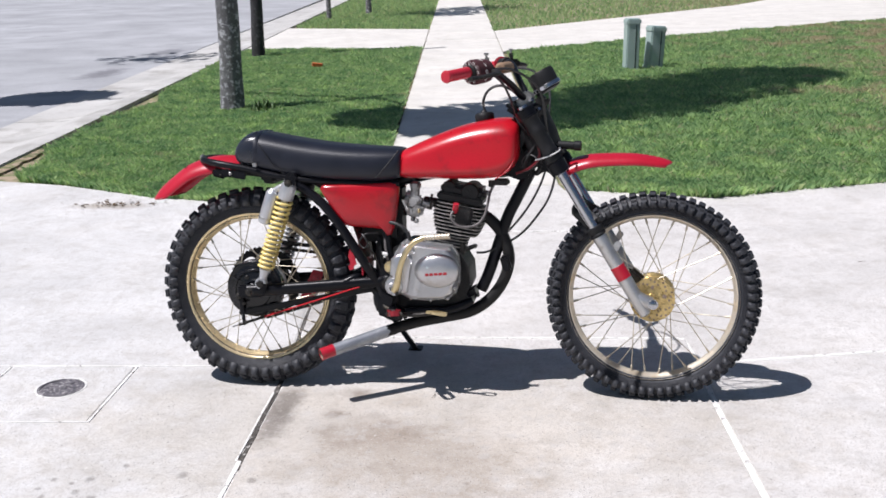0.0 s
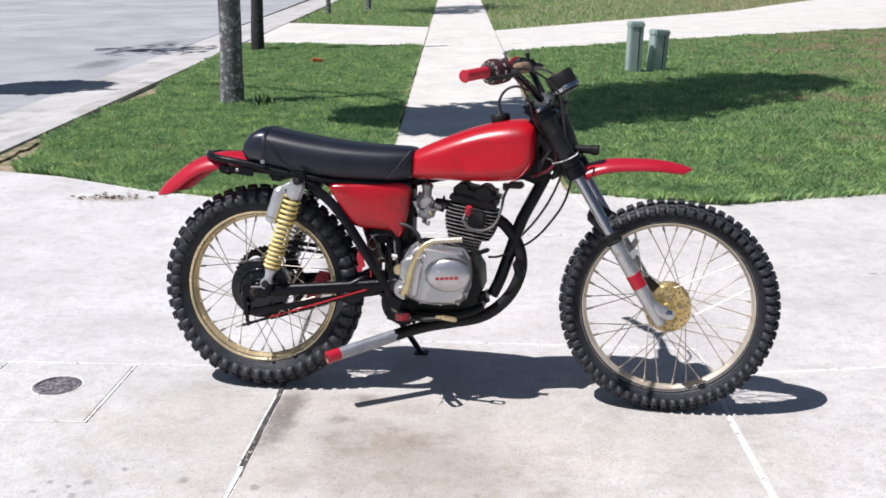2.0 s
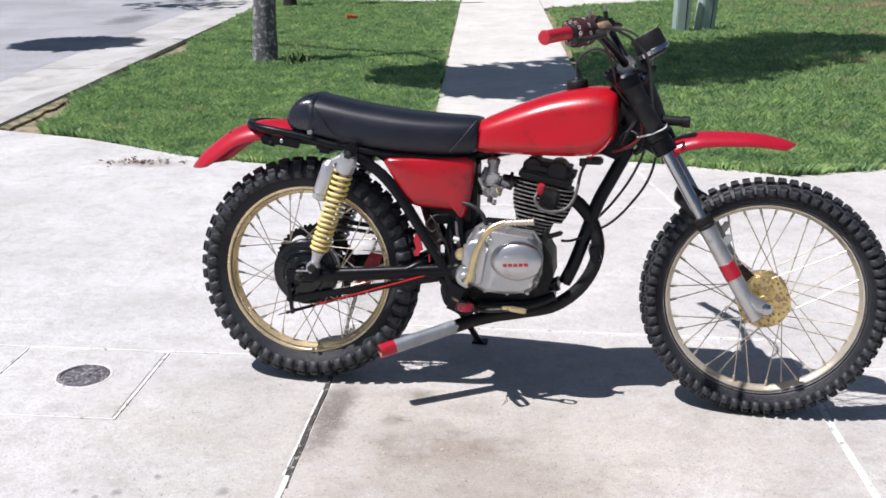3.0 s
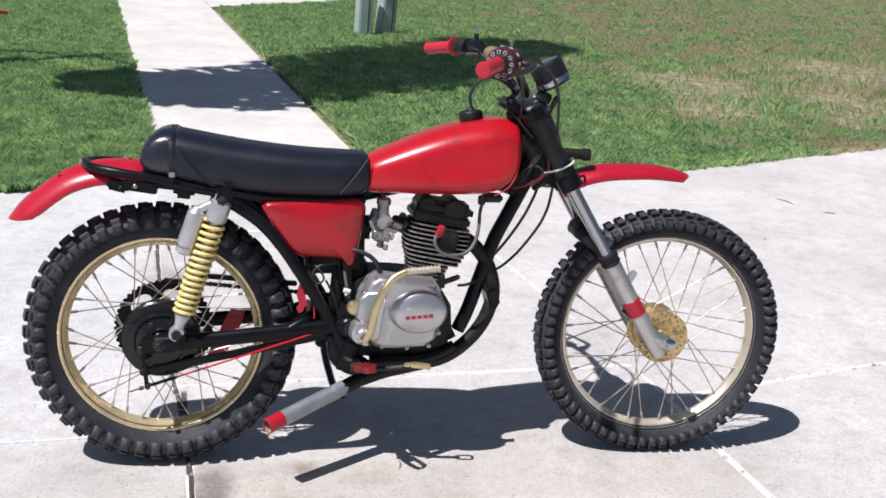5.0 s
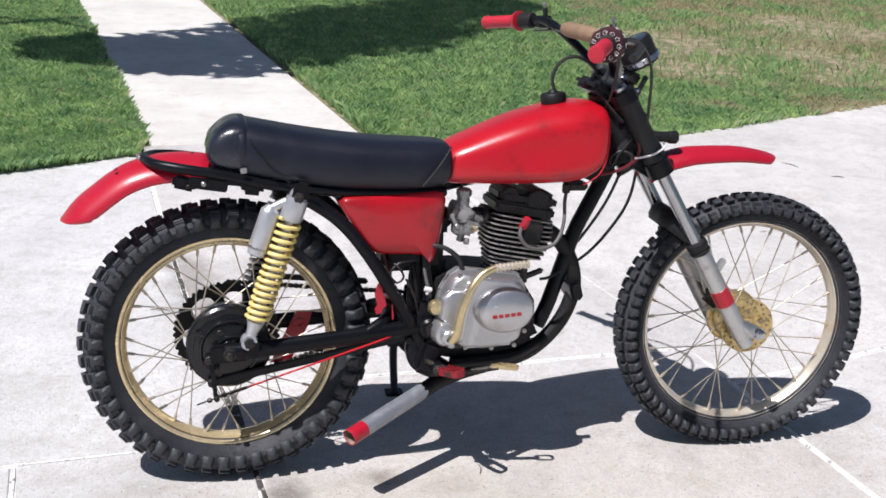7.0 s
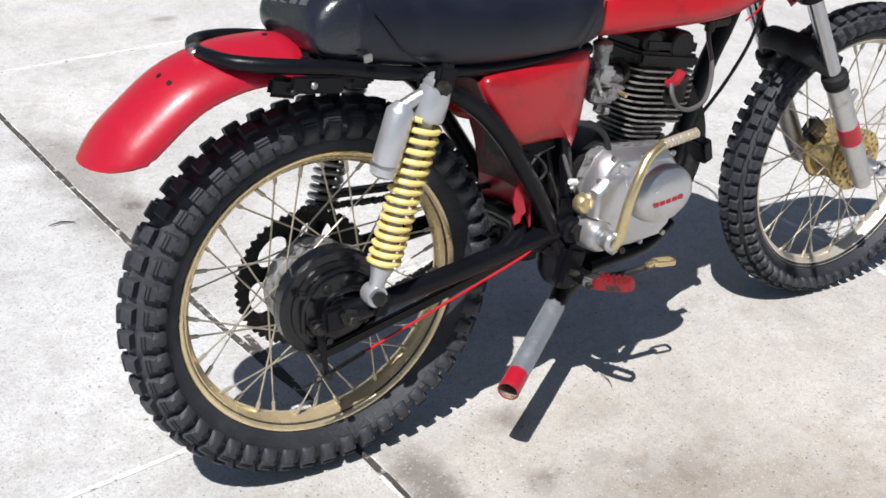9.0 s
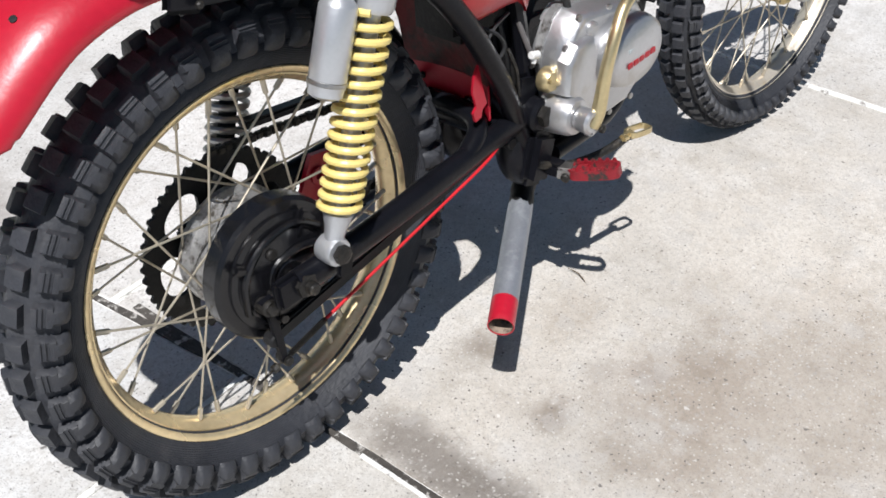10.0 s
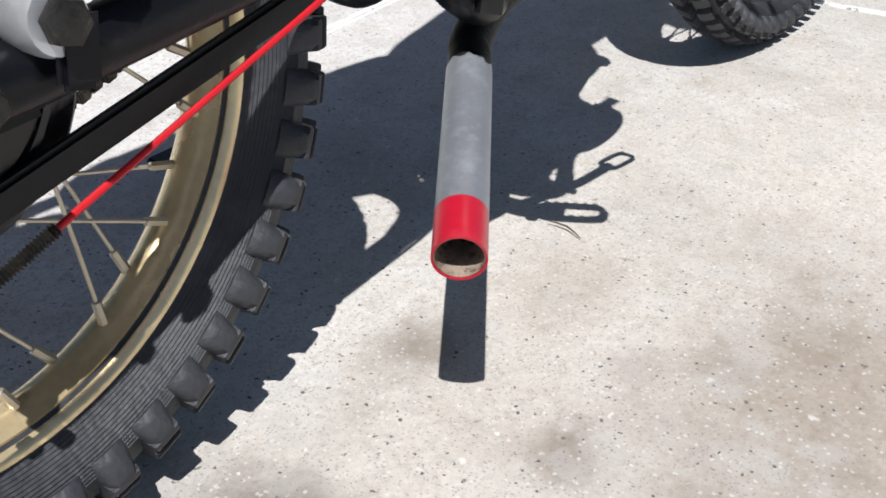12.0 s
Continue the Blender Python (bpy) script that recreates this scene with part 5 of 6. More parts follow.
def strip_loop(length, width, tall, wall):
    """A flat strip bent into a long loop along -y, open in the middle."""
    line = []
    for k in range(40):
        an = 2 * math.pi * k / 40
        line.append((math.copysign(abs(math.cos(an)) ** 0.5, math.cos(an)), math.copysign(abs(math.sin(an)) ** 0.5, math.sin(an))))
    ring = lambda inset, z: [Vector((x * (width / 2 - inset), -length / 2 + y * (length / 2 - inset), z)) for x, y in line]
    return Mesh().loft([ring(0, -tall / 2), ring(0, tall / 2), ring(wall, tall / 2), ring(wall, -tall / 2)], closed=True)


peg = strip_loop(0.078, 0.034, 0.016, 0.0045)
peg.box((0, -0.02, 0), (0.026, 0.022, 0.012), (0, 0, 0), 0.003)
for i in range(6):
    for sd in (-1, 1):
        peg.box((sd * 0.0145, -0.012 - i * 0.011, 0.0095), (0.005, 0.006, 0.006), (0, 0, 0), 0.0012)
part("footpeg", peg.move(peg_m), CHIPPED, bike, "chipped red footpeg")
part("peg_hinge", Mesh().box((0.484, -0.132, 0.288), (0.028, 0.028, 0.02), (0, 0, 22), 0.004), STEEL, bike, "worn steel footpeg hinge")
part("hinge_pin", Mesh().rod((0.468, -0.142, 0.284), (0.502, -0.13, 0.284), 0.007, 10), GREASE, bike)
part("peg_bracket", Mesh().box((0.478, -0.105, 0.29), (0.03, 0.056, 0.022), (0, 0, 8), 0.006), BLACK, bike)
part("peg_plate", Mesh().box((0.462, -0.094, 0.308), (0.056, 0.03, 0.088), (0, 18, 0), 0.012), BLACK, bike, "black footpeg mount on the frame")
part("footpeg", Mesh().box((0.50, 0.21, 0.275), (0.036, 0.075, 0.018), (0, 0, 0), 0.003).box((0.49, 0.13, 0.285), (0.03, 0.1, 0.02), (0, 0, 0), 0.004), GREASE, bike)
pedal = part("brake_pedal", Mesh().tube([(0.45, -0.105, 0.305), (0.50, -0.118, 0.284), (0.56, -0.138, 0.284), (0.62, -0.15, 0.294)], 0.007, 10, 5), GREASE, bike)
part("pedal_tip", strip_loop(0.05, 0.026, 0.009, 0.0035).move(pose(0.618, -0.149, 0.297, 6, 0, 84)).box((0.615, -0.15, 0.296), (0.03, 0.012, 0.012), (0, 0, 0), 0.003), BRASS, pedal)
skid = Mesh().tube([(0.74, -0.06, 0.32), (0.66, -0.075, 0.29), (0.52, -0.08, 0.285)], 0.014, 10, 4).tube([(0.74, 0.06, 0.32), (0.66, 0.075, 0.29), (0.52, 0.08, 0.285)], 0.014, 10, 4).box((0.63, 0, 0.288), (0.18, 0.13, 0.012), (0, -4, 0), 0.004)
part("lower_cradle", skid, BLACK, bike)
stand_foot = Vector((0.47, 0.355, 0.043))
stand = Mesh().tube([(0.41, 0.07, 0.30), (0.425, 0.15, 0.215), stand_foot], 0.0105, 10, 3).box(stand_foot + Vector((0.0, 0.008, -0.002)), (0.05, 0.045, 0.01), (-LEAN_LEFT, 0, 0), 0.003).box((0.41, 0.075, 0.30), (0.04, 0.02, 0.04), (0, 0, 0), 0.005)
part("side_stand", stand, BLACK, bike)
part("gear_lever", Mesh().tube([(0.53, 0.1, 0.33), (0.58, 0.12, 0.32), (0.66, 0.13, 0.33)], 0.006, 8, 4).rod((0.66, 0.12, 0.33), (0.66, 0.165, 0.33), 0.009, 10), GREASE, bike)

# handlebar
bar_r = 0.011
BAR = [(0.728, -0.415, 1.049), (0.79, -0.31, 1.064), (0.825, -0.24, 1.068), (0.87, -0.12, 1.02), (0.90, -0.06, 0.978), (0.905, 0, 0.972), (0.90, 0.06, 0.978), (0.87, 0.12, 1.02), (0.825, 0.24, 1.074), (0.79, 0.33, 1.074), (0.715, 0.45, 1.06)]
handle = part("handlebar", Mesh().tube(BAR, bar_r, 12, 6).tube([(0.835, -0.20, 1.062), (0.835, 0.20, 1.062)], 0.008, 10, 0).move(STEER), BLACK, bike, "black braced handlebar")
for s in (-1, 1):
    p0, p1 = (Vector((0.727, -0.428, 1.05)), Vector((0.778, -0.335, 1.061))) if s < 0 else (Vector((0.708, 0.468, 1.058)), Vector((0.776, 0.352, 1.071)))
    dd = (p1 - p0).normalized()
    gl = (p1 - p0).length
    prof = [(0.006, 0), (0.016, 0.001), (0.0185, 0.006), (0.0165, 0.014)]
    for i in range(int((gl - 0.03) / 0.011)):
        prof += [(0.0165, 0.016 + i * 0.011), (0.0152, 0.019 + i * 0.011), (0.0165, 0.024 + i * 0.011)]
    prof += [(0.026, gl - 0.008), (0.027, gl - 0.002), (0.015, gl)] if s > 0 else [(0.0165, gl - 0.004), (0.014, gl)]
    part("grip", Mesh().lathe(prof, p0, dd, 20).move(STEER), REDRUBBER, handle, "red rubber grip")
    h0 = p1 + dd * 0.004
    sw = Mesh().rod(h0, h0 + dd * 0.045, 0.021, 16, 0.004).box(h0 + dd * 0.07 + Vector((0.01, 0, -0.004)), (0.045, 0.03, 0.03), (0, 0, s * 30), 0.006)
    sw.rod(h0 + dd * 0.09 + Vector((0.0, 0, 0.0)), h0 + dd * 0.09 + Vector((-0.004, 0, 0.03)), 0.007, 8)
    part("lever_mount", sw.move(STEER), MATT, handle)
    piv = h0 + dd * 0.055 + Vector((0.035, 0, -0.005))
    part("hand_lever", Mesh().tube([piv, piv + Vector((0.02, s * 0.03, -0.004)), piv + Vector((-0.005, s * 0.09, -0.012)), piv + Vector((-0.04, s * 0.15, -0.018))], [0.008, 0.0075, 0.006, 0.007], 8, 5, 1.3).move(STEER), GREASE, handle)
    part("mirror_stub", Mesh().rod(h0 + dd * 0.085 + Vector((0, 0, 0.02)), h0 + dd * 0.085 + Vector((-0.002, 0, 0.042)), 0.0036, 8).lathe([(0.002, 0), (0.0075, 0.001), (0.0075, 0.006), (0.003, 0.007)], h0 + dd * 0.085 + Vector((-0.002, 0, 0.038)), (0, 0, 1), 8).move(STEER), STEEL, handle)
    part("bar_clamp", Mesh().box((0.905, s * 0.04, 0.965), (0.042, 0.026, 0.05), (0, 31, 0), 0.007).move(STEER), STEEL, handle)
part("crossbar_pad", Mesh().lathe([(0.010, 0), (0.016, 0.006), (0.0178, 0.02), (0.0185, 0.2), (0.0165, 0.224), (0.010, 0.23)], (0.835, -0.1, 1.066), (0, 1, 0), 20).move(STEER), TAN, handle, "tan wrapped crossbar pad")
part("cloth_wrap", Mesh().lathe([(0.012, 0), (0.034, 0.004), (0.037, 0.015), (0.036, 0.055), (0.033, 0.075), (0.014, 0.08)], Vector((0.782, -0.325, 1.06)), Vector((0.045, 0.085, 0.004)), 24).move(STEER), CLOTH, handle, "dark patterned cloth round the bar")
swirls = Mesh()
bar_dir = Vector((0.045, 0.085, 0.004)).normalized()
bar_u = bar_dir.cross(Vector((0, 0, 1))).normalized()
bar_w = bar_dir.cross(bar_u)
for i in range(11):
    out = bar_u * math.cos(2 * math.pi * i / 11) + bar_w * math.sin(2 * math.pi * i / 11)
    for along, radius, gap in ((0.0025, 0.026, 0.0), (0.03, 0.0368, 1.0)):
        c = Vector((0.782, -0.325, 1.06)) + bar_dir * along + out * radius
        e1, e2 = (out, bar_dir.cross(out)) if gap == 0 else (bar_dir, bar_dir.cross(out))
        lift = -bar_dir if gap == 0 else out
        swirls.tube([c + lift * 0.001 + (e1 * math.cos(q * 1.1) + e2 * math.sin(q * 1.1)) * (0.0018 + 0.0006 * q) for q in range(8)], 0.00055, 5, 2)
part("cloth_print", swirls.move(STEER), WHITE, handle, "white printed swirls on the cloth")
gx = Vector((-0.5, 0, 0.866))
gc = Vector((0.978, -0.03, 1.003))
gauge = part("speedometer", Mesh().lathe([(0.02, -0.01), (0.04, -0.006), (0.0435, 0.004), (0.0435, 0.05), (0.040, 0.058), (0.036, 0.058), (0.036, 0.054), (0.002, 0.054)], gc, gx, 32).move(STEER), SMOOTHRUBBER, bike, "round black speedometer with chrome ring")
part("chrome_ring", Mesh().lathe([(0.0437, 0.0), (0.0462, 0.001), (0.0465, 0.012), (0.0437, 0.014)], gc, gx, 32, True).move(STEER), CHROME, gauge)
part("dial_glass", Mesh().lathe([(0.002, 0.0555), (0.0362, 0.0555), (0.0362, 0.0575), (0.02, 0.0595), (0.002, 0.06)], gc, gx, 28).move(STEER), GLASS, gauge)
part("gauge_bracket", Mesh().box((0.955, -0.02, 0.965), (0.03, 0.06, 0.03), (0, 30, 0), 0.005).box((0.968, -0.055, 0.94), (0.012, 0.008, 0.07), (0, 25, 0), 0.002).move(STEER), MATT, gauge)

# cables and wires
cab = [[(0.80, -0.26, 1.055), (0.88, -0.22, 1.06), (0.955, -0.14, 1.0), (0.975, -0.1, 0.9), (0.985, -0.06, 0.80), (1.0, 0.0, 0.741), (0.985, 0.0, 0.665), (0.95, 0.0, 0.602), (0.885, 0.0, 0.528), (0.79, -0.02, 0.478), (0.75, -0.04, 0.475)],
       [(0.80, 0.26, 1.06), (0.9, 0.2, 1.06), (0.97, 0.1, 1.0), (0.975, 0.04, 0.9), (0.965, 0.02, 0.80), (0.968, 0.02, 0.742), (0.936, 0.02, 0.66), (0.888, 0.02, 0.585), (0.83, 0.01, 0.52)],
       [(0.80, -0.24, 1.06), (0.85, -0.2, 1.02), (0.88, -0.1, 0.93), (0.88, -0.05, 0.88), (0.84, -0.03, 0.74), (0.70, -0.03, 0.725), (0.58, -0.03, 0.74)]]
for line in cab:
    part("control_cable", Mesh().tube(line, 0.0038, 8, 6), CABLE, bike)
part("wiring", Mesh().tube([(0.90, -0.07, 0.90), (0.945, -0.10, 0.84), (0.955, -0.105, 0.79), (0.925, -0.09, 0.755), (0.88, -0.06, 0.735)], 0.0042, 8, 6), DARKRED, bike, "dark red wire at the steering head")
part("wire_loop", Mesh().tube([(0.36, -0.06, 0.545), (0.385, -0.085, 0.53), (0.40, -0.088, 0.505), (0.385, -0.085, 0.49), (0.37, -0.08, 0.51), (0.39, -0.08, 0.535), (0.43, -0.07, 0.54)], 0.0028, 6, 6), CABLE, bike)
loom = random.Random(21)
for i in range(7):
    y0 = loom.uniform(-0.07, 0.03)
    line = [(0.89 + 0.02 * k + loom.uniform(-0.02, 0.03), y0 - 0.05 * (k % 2) * loom.random() - 0.02, 0.945 - 0.045 * k) for k in range(5)]
    part("wiring", Mesh().tube(line + [(0.94, -0.03, 0.73)], loom.choice((0.0035, 0.005, 0.007)), 8, 5), SMOOTHRUBBER, bike)
part("connector_block", Mesh().box((0.935, -0.06, 0.865), (0.035, 0.03, 0.05), (0, 20, 10), 0.005).box((0.95, -0.072, 0.80), (0.03, 0.02, 0.035), (0, 35, -8), 0.004), MATT, bike)
part("clamp_bolt", Mesh().lathe([(0.004, 0), (0.009, 0.001), (0.009, 0.009), (0.005, 0.011)], Vector((0.93, -0.05, 0.962)), -FORK_DIR, 6).move(STEER), CHROME, bike)
part("clamp_bolt", Mesh().lathe([(0.004, 0), (0.009, 0.001), (0.009, 0.009), (0.005, 0.011)], Vector((0.955, -0.075, 0.935)), -FORK_DIR, 6).move(STEER), CHROME, bike)
part("wire_clip", Mesh().rod((0.449, -0.094, 0.476), (0.466, -0.094, 0.472), 0.006, 10).rod((0.457, -0.094, 0.472), (0.455, -0.094, 0.462), 0.004, 8), WHITE, bike, "white wire connector")
part("switch_spring", Mesh().tube([(0.405, -0.09, 0.50), (0.425, -0.088, 0.46), (0.44, -0.08, 0.41)], 0.003, 6, 4), GREASE, bike)
part("wire_loop", Mesh().tube([(0.90, -0.07, 0.745), (0.935, -0.09, 0.755), (0.945, -0.09, 0.785), (0.92, -0.08, 0.795), (0.90, -0.07, 0.775), (0.91, -0.07, 0.75)], 0.003, 8, 6), CABLE, bike)
part("cable_tie", Mesh().tube([(on_fork(0.80) - 0.045, -0.112, 0.785), (on_fork(0.80) - 0.01, -0.126, 0.795), (on_fork(0.80) + 0.025, -0.115, 0.812), (on_fork(0.8) + 0.03, -0.09, 0.82)], 0.0024, 6, 4).move(STEER), WHITE, bike)


# ---- ground: one sheet with the sunk street in it ----
def kerb_x(y):
    return -3.33 - 0.042 * (y - 7.7)


def edge_y(x):
    """Far edge of the driveway, where the turf begins."""
    xs = [-4.6, -3.3, -2.54, -1.9, -1.22, -0.6, 0.6, 1.45, 2.4, 4.64, 9.0, 14.0]
    ys = [7.6, 7.28, 7.04, 6.68, 6.5, 6.75, 6.75, 6.54, 6.84, 7.58, 9.1, 10.9]
    return float(np.interp(x, xs, ys))


def walk_l(y):
    return -0.515 - 0.053 * (y - 7.0)


def walk_r(y):
    return 0.59 - 0.053 * (y - 7.0)


sheet = Mesh()
cross = [(4000, -0.03), (-3.33, -0.03), (-3.33, -0.2), (-24, -0.2), (-24, -0.03), (-4000, -0.03)]
v = [(x - 0.042 * (y - 7.7), y, z) for y in (-3000, 4000) for x, z in cross]
sheet.add(v, [(i, i + 1, i + 7, i + 6) for i in range(5)])
tagged(part("ground", sheet, SOIL), "dark turf floor", "ground", kind="structure")

road = Mesh()
ys = [-60, 0, 20, 40, 80, 300]
road.loft([[Vector((-4.3 - 0.05 * (y - 7.7), y, -0.105)), Vector((-23.9 - 0.042 * (y - 7.7), y, -0.105)), Vector((-23.9 - 0.042 * (y - 7.7), y, -0.19)), Vector((-4.3 - 0.05 * (y - 7.7), y, -0.19))] for y in ys])
tagged(part("road", road, ASPHALT), "pale worn asphalt street", "road", kind="structure")

kerb = new("kerb")
tagged(kerb, "concrete roll kerb with gutter", "kerb", kind="structure")
prof = [(0.0, 0.012), (-0.13, 0.012), (-0.24, -0.01), (-0.4, -0.075), (-0.52, -0.092), (-1.02, -0.1), (-1.02, -0.19), (0.0, -0.19)]
y = 7.35
while y < 62:
    y1 = y + 3.04
    part("kerb_stone", Mesh().loft([[Vector((kerb_x(q) + x, q, z)) for x, z in prof] for q in (y + 0.006, y1 - 0.006)]), KERBSTONE, kerb)
    y = y1
part("kerb_dirt", Mesh().loft([[Vector((kerb_x(q) + x + random.uniform(-0.015, 0.02), q, z)) for x, z in ((0.0, -0.004), (0.07, -0.012), (0.07, -0.029), (0.0, -0.029))] for q in [7.35 + 0.1 * i for i in range(12)]]), SOIL, kerb)


# ---- driveway slabs ----
def slab(outline, z=0.0, thick=0.1, chamfer=0.006):
    """A concrete slab from an outline seen from above."""
    n = len(outline)
    c = Vector((sum(p[0] for p in outline) / n, sum(p[1] for p in outline) / n, 0))
    ring = lambda inset, zz: [Vector((x + math.copysign(min(inset, abs(c.x - x)), c.x - x), y + math.copysign(min(inset, abs(c.y - y)), c.y - y), zz)) for x, y in outline]
    return Mesh().loft([ring(0, z - thick), ring(0, z - chamfer), ring(chamfer, z)])


drive = new("driveway")
tagged(drive, "pale concrete driveway of jointed slabs with stains", "driveway", kind="structure")
G = 0.006
far = lambda x0, x1, n=10: [(x0 + (x1 - x0) * i / n, edge_y(x0 + (x1 - x0) * i / n)) for i in range(n + 1)]
XL, XR = -0.478, 0.972
slabs = [
    [(XL + G, -5), (XR - 0.0 + 0.36, -5), (XR - G, 3.6), (XR - G, 4.22 - G), (-0.505 + G, 4.24 - G), (XL + G, 3.93)],
    [(-0.505 + G, 4.24 + G), (XR - G, 4.22 + G), (0.80, 5.80 - G), (-0.555 + G, 5.80 - G), (-0.542 + G, 5.06), (-0.523 + G, 4.5)],
    [(-0.555 + G, 5.80 + G), (0.80, 5.80 + G), (0.60, 6.9), (-0.555, 6.9)],
    [(XR + G, 3.6), (XR + 0.36 + 2 * G, -5), (12, -5), (12, 5.8), (1.75, 4.105 - G), (XR + G, 3.965 - G)],
    [(XR + G, 3.965 + G), (1.75, 4.105 + G), (12, 5.8 + 2 * G)] + far(12, 0.62, 12) + [(0.80 + 2 * G, 5.80)],
    [(XL - G, 3.945 + G), (-0.505 - G, 4.24), (-0.523 - G, 4.5), (-0.542 - G, 5.06), (-0.555 - G, 5.80), (-0.555 - 2 * G, 6.75)] + far(-0.6, -4.6, 10) + [(-4.6, 3.945 + G)],
]
for k, o in enumerate(slabs):
    part("slab", slab(o), COOLCONCRETE if k == 5 else CONCRETE, drive)
# the near kerb-side slab has a square patch round a valve cover let into it
PX0, PX1, PY0 = -1.505, -1.035, 3.465
near = [(XL - G, -5), (XL - G, 3.945 - G), (PX1 + G, 3.945 - G), (PX1 + G, PY0 - G), (PX0 - G, PY0 - G), (PX0 - G, 3.945 - G), (-4.6, 3.945 - G), (-4.6, -5)]
part("slab", Mesh().loft([[Vector((x, y, z)) for x, y in near] for z in (-0.1, 0.0)]), COOLCONCRETE, drive)
part("patch", slab([(PX0 + G, PY0 + G), (PX1 - G, PY0 + G), (PX1 - G, 3.945 - G), (PX0 + G, 3.945 - G)], 0.001), COOLCONCRETE, drive)
part("joint_filler", Mesh().box((3.5, 0.85, -0.0525), (16.6, 11.8, 0.1), (0, 0, 0), 0), CAULK, drive)


def bead(pts, width, mat, z=0.0015):
    """An uneven low bead of filler or dirt along a joint."""
    m = Mesh()
    rings = []
    n = 130
    P = [Vector((*p, 0)) for p in pts]
    total = sum((q - p).length for p, q in zip(P, P[1:]))
    for p, q in zip(P, P[1:]):
        k = max(4, int(n * (q - p).length / total))
        side = Vector((-(q - p).y, (q - p).x, 0)).normalized()
        for i in range(k + 1):
            c = p.lerp(q, i / k)
            w0, w1 = width * (0.85 + 0.45 * noise.noise(c * 9.0)), width * (0.85 + 0.45 * noise.noise(c * 9.0 + Vector((5, 0, 0))))
            h = z * random.uniform(0.6, 1.2)
            rings.append([c - side * w0 + Vector((0, 0, -0.012)), c - side * w0 * 0.6 + Vector((0, 0, h)), c + side * w1 * 0.6 + Vector((0, 0, h)), c + side * w1 + Vector((0, 0, -0.012))])
    return part("joint_bead", m.loft(rings), mat, drive)


bead([(XL, -1.0), (XL, 3.2)], 0.011, CAULK)
bead([(XL + 0.004, 3.14), (XL - 0.002, 3.76), (XL - 0.002, 4.2)], 0.014, GRIME, 0.001)
bead([(XL - 0.01, 3.2), (XL - 0.008, 3.7)], 0.006, CAULK, 0.0022)
bead([(XL, 3.96), (-0.505, 4.24), (-0.523, 4.5), (-0.542, 5.06), (-0.555, 5.8)], 0.012, GRIME, 0.001)
bead([(XR, 3.6), (XR + 0.125, 0.6)], 0.012, CAULK)
bead([(XR - 0.03, 4.222), (-0.49, 4.24)], 0.009, CAULK)
bead([(XR, 3.965), (1.75, 4.105), (4.2, 4.51)], 0.013, CAULK)
bead([(XR, 3.6), (XR, 3.935)], 0.008, CAULK)
bead([(-4.5, 3.945), (PX0, 3.945), (PX1, 3.945), (XL, 3.945)], 0.007, CAULK)
bead([(PX1, 3.935), (PX1, PY0), (PX0, PY0), (PX0, 3.935)], 0.005, CAULK)
bead([(-0.55, 5.80), (0.79, 5.80)], 0.009, CAULK)

lid = Mesh().lathe([(0.078, -0.02), (0.079, 0.003), (0.07, 0.0045), (0.068, 0.001), (0.024, 0.0015), (0.02, 0.005), (0.014, 0.006), (0.002, 0.005)], (-1.238, 3.737, 0), (0, 0, 1), 36)
for i in range(6):
    a = i * 60
    lid.box((-1.238 + 0.046 * math.cos(radians(a)), 3.737 + 0.046 * math.sin(radians(a)), 0.001), (0.03, 0.008, 0.004), (0, 0, a), 0.002)
tagged(part("valve_cover", lid, IRON), "round rusty grey iron valve cover in the concrete", "valve cover")
rimlid = Mesh()
for i in range(30):
    a = 2 * math.pi * i / 30
    r = 0.083 + random.uniform(-0.003, 0.004)
    rimlid.box((-1.238 + r * math.cos(a), 3.737 + r * math.sin(a), 0.001), (0.008, 0.02, 0.004), (0, 0, math.degrees(a)), 0.0015)
part("mortar_ring", rimlid, CAULK, drive)

# ---- sidewalk ----
path = new("sidewalk")
tagged(path, "pale concrete sidewalk slabs between strips of lawn", "sidewalk", kind="structure")
y = 6.91
while y < 70:
    y1 = y + 1.52
    part("paving_slab", slab([(walk_l(y), y + 0.006), (walk_r(y), y + 0.006), (walk_r(y1), y1 - 0.006), (walk_l(y1), y1 - 0.006)], random.uniform(-0.003, 0.004)), WALKWAY, path)
    y = y1
# the neighbour's driveway on both sides of the sidewalk
nd = new("neighbour_driveway")
tagged(nd, "pale concrete driveway of the next lot", "driveway", kind="structure")
for o in ([(walk_l(15.9) - 0.01, 15.9), (walk_l(19.7) - 0.01, 19.7), (kerb_x(20.6), 20.6), (kerb_x(16.2) + 0.02, 16.2)], [(walk_r(15.4) + 0.01, 15.4), (3.77, 18.0), (6.63, 19.7), (9.6, 21.4), (9.6, 32), (6.2, 26.6), (5.0, 24.6), (walk_r(19.0) + 0.01, 19.0)], [(9.61, 21.4), (30, 33), (30, 55), (9.61, 32.0)]):
    part("apron_slab", slab(o, 0.004), WALKWAY, nd)


# ---- turf ----
def in_poly(px, py, poly):
    inside = np.zeros(len(px), bool)
    n = len(poly)
    for i in range(n):
        (x0, y0), (x1, y1) = poly[i], poly[(i + 1) % n]
        hit = ((y0 > py) != (y1 > py)) & (px < (x1 - x0) * (py - y0) / (y1 - y0 + 1e-12) + x0)
        inside ^= hit
    return inside


